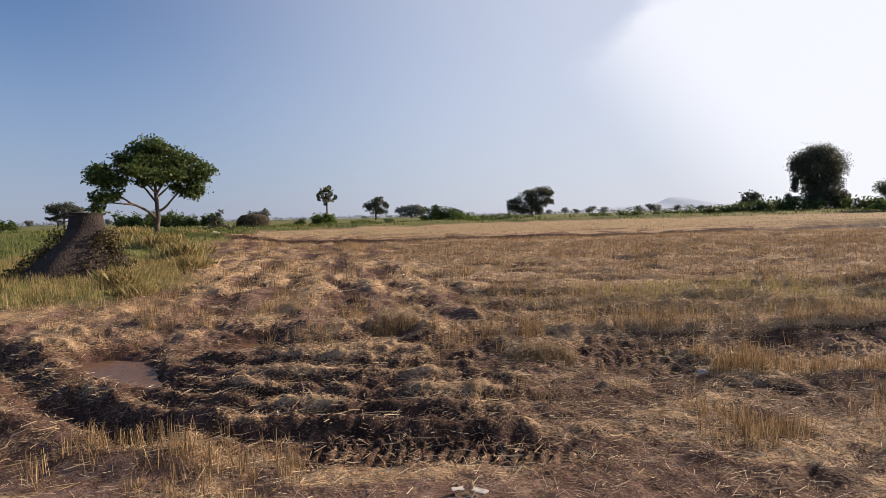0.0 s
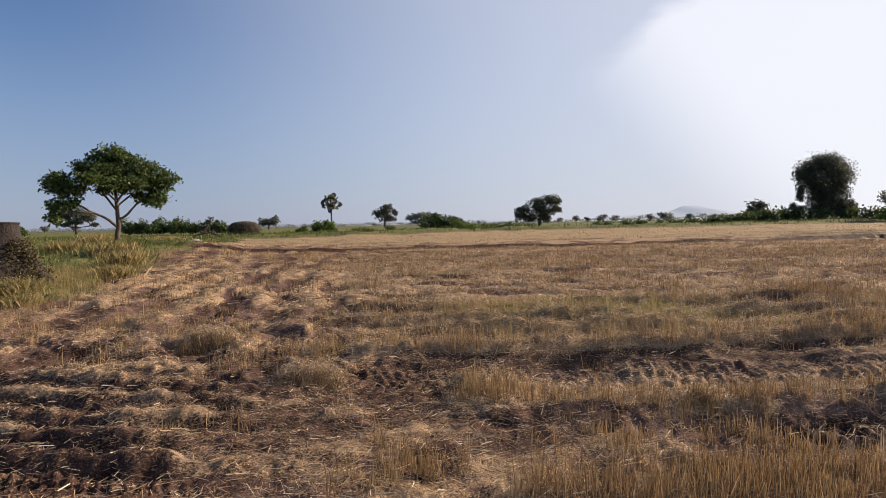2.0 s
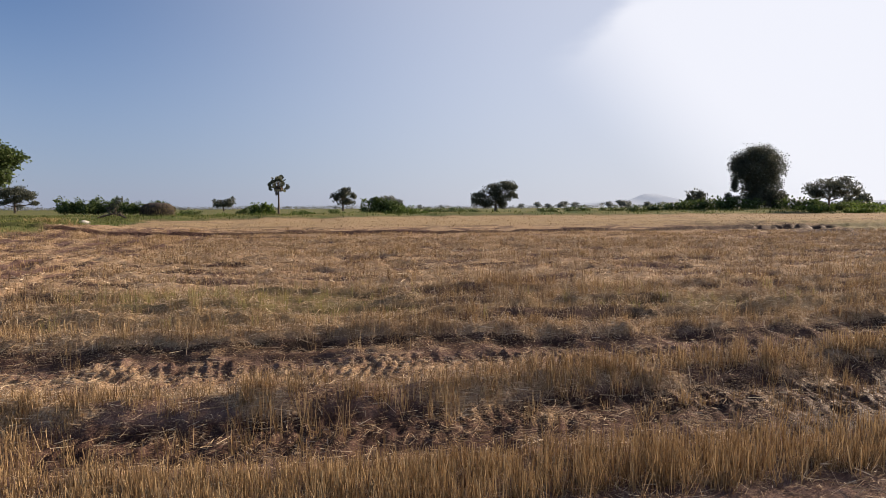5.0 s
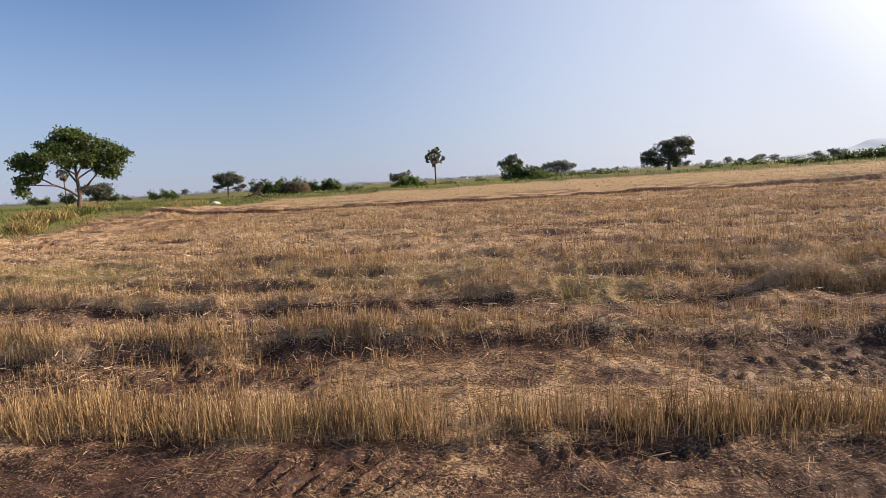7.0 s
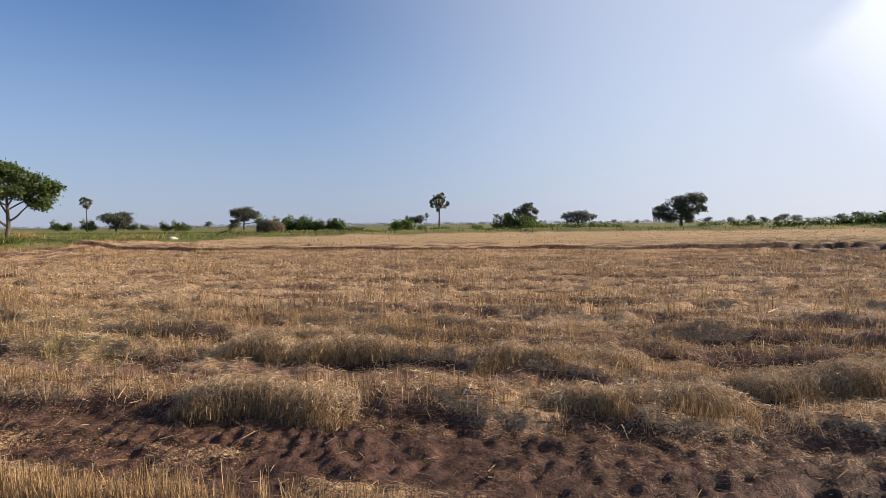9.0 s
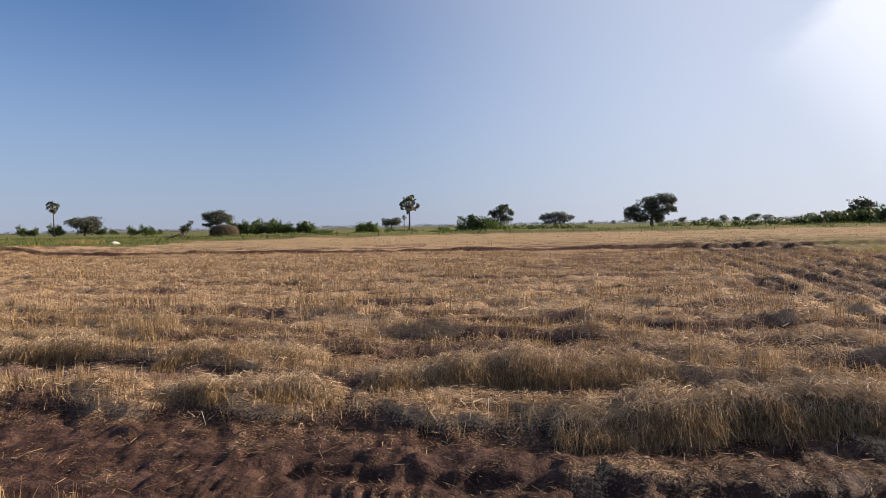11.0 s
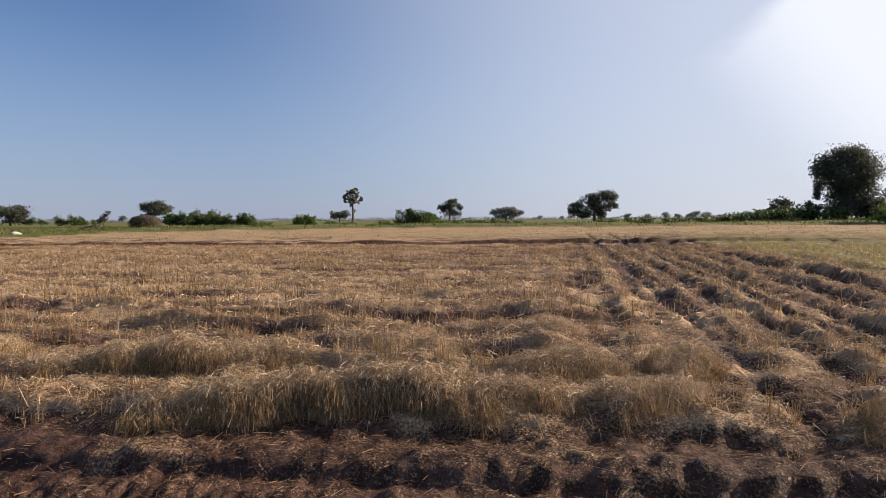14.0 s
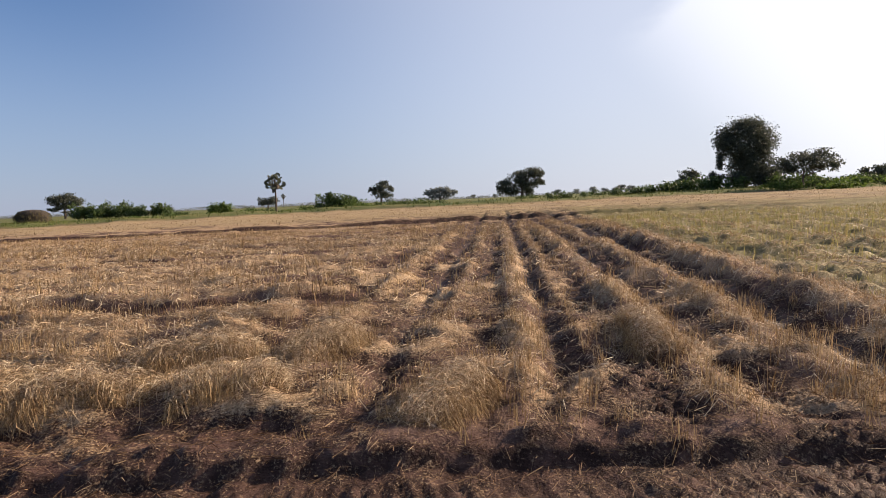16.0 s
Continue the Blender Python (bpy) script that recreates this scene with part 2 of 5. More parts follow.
    zl = win * 0.088 * ruts * np.clip(1.5 * fbm(x * 0.7, y * 1.6, 3, 36) + 0.25, 0.5, 1.2) + 0.08 * lumps * win + 0.06 * win * (n3 - 0.5) + 0.06 * win * (fbm(x * 9.0, y * 9.0, 2, 9) - 0.5) + 0.075 * (lane - 0.5) * step(7.5, 10, y) * (0.5 + n2) + (0.16 + 0.5 * (n3 - 0.5)) * lumps * (1 - win) * step(3.4, 3.8, q)
    zl = zl + 0.05 * np.clip(n2 - 0.55, 0, 1) * 4 * step(5.8, 7, y) * step(13, 9, y)
    zl = zl + 0.030 * lugs(x, q - 3.44, 0.105, 0.20) * step(-0.5, -0.2, x) * step(1.9, 1.5, x) + 0.018 * lugs(y, x - 2.75, 0.12, 0.22) * step(5.5, 6.2, y) * step(9, 8, y)
    wet_l = np.maximum(np.maximum(0.6 * win, 0.7 * bell(q - 3.44, 0.3) * step(-0.7, -0.3, x) * step(2.2, 1.7, x)), 0.75 * step(8.2, 6.8, y) * step(3.4, 3.8, y))
    wet_l = np.maximum(wet_l, 0.8 * (1 - lane) * step(8, 10, y) * (1 - 0.7 * far))
    sl_ = np.clip(2.6 * fbm(x * 1.1, y * 1.1, 2, 33) - 1.25 + 0.35 * step(8, 12, y), 0, 1) * (1 - 0.9 * win) * step(5.6, 6.4, y)
    sl_ = np.maximum(sl_, np.clip(3.0 * vnoise(x * 1.6, y * 1.6, 35) - 0.7, 0, 1) * step(3.5, 3.25, q) * step(-2.6, -2.2, x) * step(-0.2, -0.4, x))
    ll = np.clip(0.34 + 0.5 * lane * step(7.5, 11, y) + 2.0 * lumps + 1.0 * (n2 - 0.5), 0.08, 0.85) * (1 - 0.5 * win) + 0.35 * win * step(0.2, 0.7, ruts) * n2
    ll = np.maximum(ll, 0.5 * step(4.4, 3.6, q) * step(-1.2, -2.2, x)) * (1 - 0.8 * bell(q - 3.44, 0.25) * step(-0.6, -0.3, x) * step(2.0, 1.6, x))
    for a, b, w in POOL:
        d = seg(x, y, a, b) + 0.10 * (n2 - 0.5)
        dip = bell(d, w * 1.35)
        zl, z = zl * (1 - dip) - 0.15 * bell(d, w * 1.1), z * (1 - dip)
        wet_l = np.maximum(wet_l, bell(d, w * 2.2))
        ll, sl_ = ll * step(w * 0.7, w * 1.6, d), sl_ * step(w, w * 2, d)
    for p, w in ((((-5.6, 7.4), (-3.1, 4.9)), 0.24), (((-3.1, 4.9), (-1.8, 4.05)), 0.20)):
        d = seg(x, y, *p) + 0.12 * (n2 - 0.5)
        zl = zl - 0.15 * bell(d, w) + 0.08 * bell(d - 0.5, 0.2)
        ll = ll * (1 - 0.8 * bell(d, w * 1.3))
    zl = zl + clods * step(28, 12, y) * step(3.3, 3.7, q) * (0.5 + 1.2 * n2) * (1 - 0.62 * win)
    zm = zm + clods * np.maximum(0.22 * np.maximum(bare1, bare2), 0.7 * step(9.5, 4.5, x) * step(8, 6.5, v)) * (0.3 + 1.2 * n2)
    # rows that lead away
    rr = ridge_right(sr, y) * (0.12 + 0.88 * step(37, 24, y)) * step(4.55, 5.1, v)
    cr = np.clip(rr / 0.13, 0, 1)
    rut = bell(sr - 36.78 + 0.33 * step(9, 6.8, y), 0.15) + 0.8 * bell(sr - 35.0, 0.13) + bell(sr - 38.35, 0.2) * 0.8 + bell(sr - 39.75, 0.25)
    trod = bell((sr - 37.4) / 0.45, 1.0) * step(4.7, 5.0, v) * step(7.2, 6.4, v)
    zr = rr * (0.45 + 0.45 * step(7.5, 11.5, y)) + 0.24 * lumps * step(4.75, 5.4, v) - 0.12 * rut * step(4.8, 5.6, v) + 0.10 * step(40.8, 41.5, sr)
    zr = zr + 0.018 * lugs(y, sr - 38.4, 0.13, 0.3) * step(13, 10, y) * (1 - cr) + 0.026 * lugs(y, sr - 37.4, 0.12, 0.30) * trod - 0.095 * step(4.68, 4.58, v + 0.10 * (n2 - 0.5)) + 0.013 * lugs(x, v - 4.1, 0.125, 0.36) * (0.3 + 1.4 * n2) + 0.05 * bell(v - 4.85, 0.15) + 0.04 * (n3 - 0.5) * step(6.5, 5.5, y) + clods * step(14, 9, y) * (1 - 0.5 * cr) * (0.3 + n2) * (0.3 + 0.7 * step(4.5, 5.0, v))
    sr_ = np.clip(0.38 + 0.6 * cr, 0, 1) * step(4.7, 5.3, v + 0.5 * n2) * (1 - 0.9 * np.clip(rut, 0, 1)) * (1 - trod)
    lr = np.clip(0.40 + 0.5 * cr - 0.5 * np.clip(rut, 0, 1) + 2.0 * lumps + 0.9 * (n2 - 0.5), 0.05, 1) * (0.30 + 0.7 * step(4.6, 5.2, v)) * (1 - 0.75 * trod)
    wr = np.maximum(0.75 * (1 - cr) * (0.4 + 0.6 * step(7, 10, y)) + 0.5 * np.clip(rut, 0, 1), 0.9 * np.maximum(step(4.9, 4.5, v), trod))
    z = z + left * zl + mid * zm + right * zr
    stub = left * sl_ + mid * sm + right * sr_
    straw = left * ll + mid * lm + right * lr
    wet = left * wet_l + mid * wm + right * wr
    # the far part of the field, and its low dark step
    far = step(36, 60, y)
    stub = stub * (1 - far) + far * np.clip(0.35 + 1.1 * (n2 - 0.4), 0, 1)
    straw = straw * (1 - far) + far * (0.8 + 0.5 * (n1 - 0.5))
    wet = wet * (1 - far)
    b = y - bund_y(x)
    on = step(62, 45, x)
    z = z + 0.20 * step(-0.12, 0.1, b) * on * (0.6 + 0.8 * n1) + 0.05 * bell(b - 0.3, 0.35) * on + 0.30 * (1 - on) * step(30, 70, y)
    stub = stub * (1 - bell(b + 0.1, 0.3))
    straw = straw * (1 - bell(b + 0.08, 0.3))
    wet = np.maximum(wet, 0.7 * bell(b + 0.08, 0.3))
    # straw lies in clumps with bare mud between
    size = step(14, 40, y)
    clump = step(0.40, 0.60, fbm(x * (1.0 - 0.55 * size), y * (2.1 - 1.1 * size), 3, 15) + 0.12 * (vnoise(x * 3.1, y * 3.9, 16) - 0.5))
    open_ground = 1 - step(3.0, 3.2, v) * step(4.2, 4.0, v) * step(2.4, 3.4, x) * step(26.0, 23.0, x)
    rowed = mid * step(6.4, 7.2, v)
    hold = open_ground * (1 - 0.55 * rowed) * (1 - 0.3 * size)
    straw = straw * (1 - 0.62 * hold * (1 - clump))
    stub = stub * (1 - 0.6 * hold * (1 - clump) * (1 - 0.7 * rowed))
    z = z + 0.07 * clump * step(4.6, 6.5, v) * (1 - far)
    # tussocks, longer along the rows, with dark gaps between
    grain = fbm(x * 0.75, (y - bend(x)) * 2.6, 3, 19) * mid + fbm(sr * 2.4, y * 0.5, 3, 20) * right + fbm(sl * 2.0, y * 0.45, 3, 18) * left
    tuss = step(0.42, 0.60, grain)
    field = step(6.3, 8.5, v) * step(60, 34, y)
    field = field * (1 - 0.5 * right)
    straw = straw * (1 - 0.82 * field * (1 - tuss)) + 0.2 * field * tuss
    stub = stub * (1 - (0.75 - 0.5 * mid) * field * (1 - tuss)) * (1 - 0.45 * step(26, 29, x) * step(34, 20, y))
    z = z + 0.11 * (1 - 0.5 * left) * field * tuss * (0.4 + n3) * (1 - 0.45 * rowed)
    gate = step(0.38, 0.58, fbm(x * 0.32, v * 1.0, 3, 95))
    stub = stub * (1 - 0.65 * rowed * field * (1 - gate))
    straw = np.clip(straw + 0.25 * rowed * field * (1 - gate) * (0.3 + n2), 0, 1)
    # green regrowth
    green = bell((x - 6.6 + 0.2 * (y - 10)) / 3.0, 1.0) * bell((y - 10.2) / 1.9, 1.0)
    green = np.maximum(green, 0.6 * bell((x - 14.5) / 3.0, 1.0) * bell((y - 9.6) / 0.8, 1.0))
    green = np.maximum(green, 0.9 * bell((x - 17.7) / 0.8, 1.0) * bell((y - 8.4) / 0.5, 1.0))
    green = np.maximum(green, 1.1 * step(40.9, 42.2, sr) * step(80, 30, y) * (0.55 + 0.8 * n1))
    green = np.maximum(green, 0.38 * step(40, 50, y))
    green = np.clip(green * (0.5 + 1.0 * n2), 0, 1)
    stub = np.maximum(stub, np.clip(1.6 * green - 0.35, 0, 1))
    # banks
    z = z + g * (0.06 + 0.22 * (n1 - 0.3) * step(30, 60, y) + 0.10 * (n2 - 0.5))
    z = z + 0.70 * bell(np.hypot((x + 14.5) / 6.0, (y - 34) / 9.0), 1.0)
    z = z + 0.55 * bell((y - edge_y(x) - 6) / 4.0, 1.0) * (0.2 + 1.3 * fbm(x * 0.12, y * 0.15, 3, 61))
    z = z + 1.2 * bell(np.hypot((x - 103) / 34.0, (y - 143) / 16.0), 1.0)
    z = z + fall(y)
    pool = np.maximum(*(bell(seg(x, y, a, b) + 0.12 * (n2 - 0.5), w * 1.35) for a, b, w in POOL))
    z = z * (1 - pool) - 0.17 * pool
    straw = np.maximum(straw, 0.26 * step(14, 9, y) * (0.3 + 1.2 * n3) * (1 - 0.65 * step(19.5, 21.5, x) * step(30, 27, x) * step(5.2, 4.8, v))) * (1 - pool)
    straw = np.maximum(straw, 0.48 * step(2.5, 4, x) * step(14, 11, x) * step(6.8, 6.4, v) * step(first_row(x), first_row(x) + 0.3, v) * (0.4 + 1.1 * n3))
    straw = straw * (1 - 0.35 * step(18, 32, x) * step(12, 22, y) * step(70, 40, y))
    stub = stub * (1 - pool)
    keep = 1 - g
    return z, straw * keep, wet * keep, stub * keep, g, green * keep


SURVEY = []      # regular grids of the land: first and last y, xs, ys, the six fields


def survey(x, y):
    """As masks(), read from the grids that the ground is built on."""
    x, y = np.asarray(x, float), np.asarray(y, float)
    out, todo = np.zeros((6, len(x))), np.ones(len(x), bool)
    for y0, y1, xs, ys, fields in SURVEY:
        ok = todo & (y >= y0) & (y < y1) & (x > xs[0]) & (x < xs[-1])
        if not ok.any():
            continue
        px, py = x[ok], y[ok]
        i = np.clip(np.searchsorted(xs, px) - 1, 0, len(xs) - 2)
        j = np.clip(np.searchsorted(ys, py) - 1, 0, len(ys) - 2)
        fx, fy = (px - xs[i]) / (xs[i + 1] - xs[i]), (py - ys[j]) / (ys[j + 1] - ys[j])
        f = fields
        out[:, ok] = (f[:, j, i] * (1 - fx) + f[:, j, i + 1] * fx) * (1 - fy) + (f[:, j + 1, i] * (1 - fx) + f[:, j + 1, i + 1] * fx) * fy
        todo &= ~ok
    if todo.any():
        out[:, todo] = masks(x[todo], y[todo])
    return tuple(out)


def ground_z(x, y):
    return float(survey(np.array([x]), np.array([y]))[0][0])


# ---- meshes from arrays, and parts ----
def mesh_of(name, verts, faces, smooth=False, material=None):
    """One mesh from an (n, 3) array and an (m, 3) or (m, 4) array of corners."""
    verts, faces = np.asarray(verts, np.float32), np.asarray(faces, np.int32)
    k = faces.shape[1]
    me = bpy.data.meshes.new(name)
    me.vertices.add(len(verts))
    me.vertices.foreach_set("co", verts.ravel())
    me.loops.add(faces.size)
    me.loops.foreach_set("vertex_index", faces.ravel())
    me.polygons.add(len(faces))
    me.polygons.foreach_set("loop_start", np.arange(0, faces.size, k, dtype=np.int32))
    me.polygons.foreach_set("use_smooth", np.full(len(faces), smooth))
    me.update(calc_edges=True)
    if material:
        me.materials.append(material)
    return me


def part(name, me, parent, label=""):
    ob = new(name, me)
    ob.parent = parent
    return tagged(ob, label)


def thing(name, place, label, category, group="", kind=""):
    ob = new(name)
    ob.location = place
    ob.empty_display_size = 0.2
    return tagged(ob, label, category, group, kind)


def add_mask(me, name, values):
    layer = me.attributes.new(name, "FLOAT", "POINT")
    layer.data.foreach_set("value", np.asarray(values, np.float32))


# ---- materials ----
def material(name):
    m = bpy.data.materials.new(name)
    m.use_nodes = True
    t = m.node_tree
    return m, t.nodes, t.links, t.nodes["Principled BSDF"]


def mix_node(nodes, links, fac, a, b):
    n = nodes.new("ShaderNodeMix")
    n.data_type = "RGBA"
    for key, v in (("Factor", fac), ("A", a), ("B", b)):
        if isinstance(v, bpy.types.NodeSocket):
            links.new(v, n.inputs[key])
        else:
            n.inputs[key].default_value = v if key == "Factor" else (*v, 1)
    return n.outputs["Result"]


def noise_node(nodes, links, scale, detail=4.0, rough=0.6, stretch=None):
    co = nodes.new("ShaderNodeTexCoord")
    n = nodes.new("ShaderNodeTexNoise")
    n.inputs["Scale"].default_value, n.inputs["Detail"].default_value, n.inputs["Roughness"].default_value = scale, detail, rough
    src = co.outputs["Object"]
    if stretch:
        mp = nodes.new("ShaderNodeMapping")
        mp.inputs["Scale"].default_value = stretch
        links.new(src, mp.inputs["Vector"])
        src = mp.outputs[0]
    links.new(src, n.inputs["Vector"])
    return n.outputs["Fac"]


def ramp_node(nodes, links, fac, stops):
    n = nodes.new("ShaderNodeValToRGB")
    while len(n.color_ramp.elements) < len(stops):
        n.color_ramp.elements.new(0.5)
    for e, (p, c) in zip(n.color_ramp.elements, stops):
        e.position, e.color = p, (*c, 1)
    links.new(fac, n.inputs["Fac"])
    return n.outputs["Color"]


def range_node(nodes, links, v, a, b, c=0.0, d=1.0):
    n = nodes.new("ShaderNodeMapRange")
    for key, k in (("From Min", a), ("From Max", b), ("To Min", c), ("To Max", d)):
        n.inputs[key].default_value = k
    links.new(v, n.inputs["Value"])
    return n.outputs[0]


def blade_material(name, stops, rough=0.75, through_light=0.3, patch=0.25, streak=None):
    """Stalks, straw, grass and leaves: one colour an island, mottled, with light passing through."""
    m, nd, lk, bsdf = material(name)
    geo = nd.new("ShaderNodeNewGeometry")
    col = ramp_node(nd, lk, geo.outputs["Random Per Island"], stops)
    big = noise_node(nd, lk, patch, 3.0, 0.6, streak)
    dark = nd.new("ShaderNodeMix")
    dark.data_type, dark.blend_type = "RGBA", "MULTIPLY"
    lk.new(range_node(nd, lk, big, 0.38, 0.62, 0.0, 0.45) if streak else range_node(nd, lk, big, 0.35, 0.7, 0.0, 0.55), dark.inputs["Factor"])
    lk.new(col, dark.inputs["A"])
    dark.inputs["B"].default_value = (0.66, 0.60, 0.58, 1)
    lk.new(dark.outputs["Result"], bsdf.inputs["Base Color"])
    bsdf.inputs["Roughness"].default_value = rough
    bsdf.inputs["Specular IOR Level"].default_value = 0.25
    tr = nd.new("ShaderNodeBsdfTranslucent")
    lk.new(dark.outputs["Result"], tr.inputs["Color"])
    mx = nd.new("ShaderNodeMixShader")
    mx.inputs[0].default_value = through_light
    lk.new(bsdf.outputs[0], mx.inputs[1])
    lk.new(tr.outputs[0], mx.inputs[2])
    lk.new(mx.outputs[0], nd["Material Output"].inputs["Surface"])
    return m


def rough_material(name, c1, c2, c3, scale, rough=0.85, bump=0.4, fine=30.0):
    """Earth, bark, stone: three tones over two scales of noise, with relief."""
    m, nd, lk, bsdf = material(name)
    a, b = noise_node(nd, lk, scale, 5.0), noise_node(nd, lk, fine, 3.0)
    base = ramp_node(nd, lk, a, ((0.3, c1), (0.55, c2), (0.75, c3)))
    lk.new(mix_node(nd, lk, range_node(nd, lk, b, 0.4, 0.75, 0.0, 0.6), base, tuple(k * 0.55 for k in c1)), bsdf.inputs["Base Color"])
    bsdf.inputs["Roughness"].default_value = rough
    bp = nd.new("ShaderNodeBump")
    bp.inputs["Strength"].default_value, bp.inputs["Distance"].default_value = bump, 0.05
    lk.new(b, bp.inputs["Height"])
    lk.new(bp.outputs[0], bsdf.inputs["Normal"])
    return m


def ground_material():
    m, nd, lk, bsdf = material("field_soil")

    def mask(name):
        n = nd.new("ShaderNodeAttribute")
        n.attribute_name = name
        return n.outputs["Fac"]
    fine, mid, big = noise_node(nd, lk, 42.0, 5.0, 0.7), noise_node(nd, lk, 5.0, 5.0, 0.65), noise_node(nd, lk, 0.22, 4.0)
    fibre = noise_node(nd, lk, 30.0, 3.0, 0.7, (0.35, 2.2, 1.0))
    fibre2 = noise_node(nd, lk, 24.0, 3.0, 0.7, (2.4, 0.4, 1.0))
    mud = ramp_node(nd, lk, mid, ((0.30, (0.020, 0.010, 0.008)), (0.48, (0.046, 0.025, 0.019)), (0.68, (0.116, 0.066, 0.051))))
    mud = mix_node(nd, lk, range_node(nd, lk, fine, 0.5, 0.8, 0.0, 0.6), mud, (0.116, 0.068, 0.053))
    dry = ramp_node(nd, lk, mid, ((0.3, (0.071, 0.042, 0.032)), (0.5, (0.137, 0.085, 0.068)), (0.7, (0.207, 0.137, 0.112))))
    mud = mix_node(nd, lk, range_node(nd, lk, mask("wet"), 0.1, 0.5), dry, mud)
    chaff = ramp_node(nd, lk, fibre, ((0.36, (0.224, 0.137, 0.076)), (0.5, (0.390, 0.274, 0.159)), (0.66, (0.564, 0.427, 0.274))))
    chaff2 = ramp_node(nd, lk, fibre2, ((0.36, (0.207, 0.126, 0.073)), (0.5, (0.373, 0.261, 0.153)), (0.66, (0.548, 0.415, 0.266))))
    chaff = mix_node(nd, lk, range_node(nd, lk, mid, 0.42, 0.58), chaff, chaff2)
    chaff = mix_node(nd, lk, range_node(nd, lk, big, 0.4, 0.65, 0.0, 0.45), chaff, (0.299, 0.195, 0.124))
    add = nd.new("ShaderNodeMath")
    add.operation = "ADD"
    lk.new(mask("straw"), add.inputs[0])
    lk.new(range_node(nd, lk, fine, 0.3, 0.7, -0.32, 0.32), add.inputs[1])
    field = mix_node(nd, lk, range_node(nd, lk, add.outputs[0], 0.30, 0.62), mud, chaff)
    sward = ramp_node(nd, lk, mid, ((0.3, (0.075, 0.079, 0.025)), (0.5, (0.149, 0.141, 0.050)), (0.72, (0.282, 0.232, 0.104))))
    sward = mix_node(nd, lk, range_node(nd, lk, noise_node(nd, lk, 0.09, 4.0, 0.6, (1.0, 2.5, 1.0)), 0.42, 0.62), sward, (0.072, 0.097, 0.030))
    tint = mix_node(nd, lk, range_node(nd, lk, mask("green"), 0.0, 1.0, 0.0, 0.7), field, (0.224, 0.195, 0.079))
    col = mix_node(nd, lk, mask("grass"), tint, sward)
    lk.new(col, bsdf.inputs["Base Color"])
    lk.new(range_node(nd, lk, mask("wet"), 0.3, 1.0, 0.95, 0.60), bsdf.inputs["Roughness"])
    bsdf.inputs["Specular IOR Level"].default_value = 0.12
    bp = nd.new("ShaderNodeBump")
    bp.inputs["Strength"].default_value, bp.inputs["Distance"].default_value = 0.7, 0.03
    lk.new(fine, bp.inputs["Height"])
    bp2 = nd.new("ShaderNodeBump")
    bp2.inputs["Strength"].default_value, bp2.inputs["Distance"].default_value = 0.6, 0.10
    lk.new(mid, bp2.inputs["Height"])
    lk.new(bp.outputs[0], bp2.inputs["Normal"])
    lk.new(bp2.outputs[0], bsdf.inputs["Normal"])
    return m


SOIL = ground_material()
STALK = blade_material("stubble_stalk", ((0.0, (0.149, 0.087, 0.045)), (0.35, (0.266, 0.176, 0.085)), (0.7, (0.398, 0.281, 0.143)), (1.0, (0.564, 0.423, 0.237))), 0.75, 0.26, 0.5, (0.6, 2.2, 1.0))
GREENSTALK = blade_material("green_stubble", ((0.0, (0.274, 0.207, 0.091)), (0.4, (0.332, 0.282, 0.108)), (0.7, (0.241, 0.241, 0.075)), (1.0, (0.457, 0.382, 0.191))), 0.75, 0.42)
STRAW = blade_material("loose_straw", ((0.0, (0.224, 0.141, 0.079)), (0.35, (0.415, 0.295, 0.170)), (0.75, (0.598, 0.469, 0.303)), (1.0, (0.747, 0.639, 0.465))), 0.7, 0.16)
MUDSTRAW = blade_material("mud_stained_straw", ((0.0, (0.075, 0.042, 0.022)), (0.45, (0.166, 0.098, 0.050)), (0.85, (0.290, 0.195, 0.104)), (1.0, (0.498, 0.382, 0.241))), 0.7, 0.2)
GRASS = blade_material("rough_grass", ((0.0, (0.108, 0.100, 0.033)), (0.3, (0.224, 0.195, 0.066)), (0.6, (0.365, 0.295, 0.129)), (1.0, (0.515, 0.398, 0.207))), 0.8, 0.4, 0.4)
FARGRASS = blade_material("verge_grass", ((0.0, (0.05, 0.078, 0.018)), (0.4, (0.095, 0.13, 0.032)), (0.75, (0.165, 0.19, 0.055)), (1.0, (0.29, 0.265, 0.10))), 0.8, 0.25, 0.05)
LEAF = blade_material("tree_leaf", ((0.0, (0.04, 0.065, 0.02)), (0.5, (0.075, 0.115, 0.032)), (1.0, (0.135, 0.185, 0.055))), 0.55, 0.32, 0.6)
# greyed and lifted a little: some distance haze is in this colour
DARKLEAF = blade_material("dark_leaf", ((0.0, (0.062, 0.070, 0.055)), (0.5, (0.095, 0.106, 0.078)), (1.0, (0.14, 0.152, 0.105))), 0.6, 0.42, 0.3)
BUSHLEAF = blade_material("bush_leaf", ((0.0, (0.05, 0.085, 0.018)), (0.5, (0.10, 0.16, 0.03)), (1.0, (0.18, 0.23, 0.06))), 0.6, 0.45, 0.3)
# horizon foliage: the air's haze is put into a lighter, greyer green
HAZEDLEAF = blade_material("hazed_leaf", ((0.0, (0.16, 0.18, 0.17)), (0.5, (0.20, 0.22, 0.21)), (1.0, (0.25, 0.27, 0.25))), 0.8, 0.5, 0.02)
BARK = rough_material("bark", (0.07, 0.05, 0.037), (0.12, 0.09, 0.065), (0.19, 0.15, 0.11), 3.0, 0.9, 0.6, 22.0)
EARTH = rough_material("mound_earth", (0.020, 0.014, 0.0125), (0.035, 0.025, 0.022), (0.06, 0.045, 0.038), 2.2, 0.95, 0.9, 14.0)
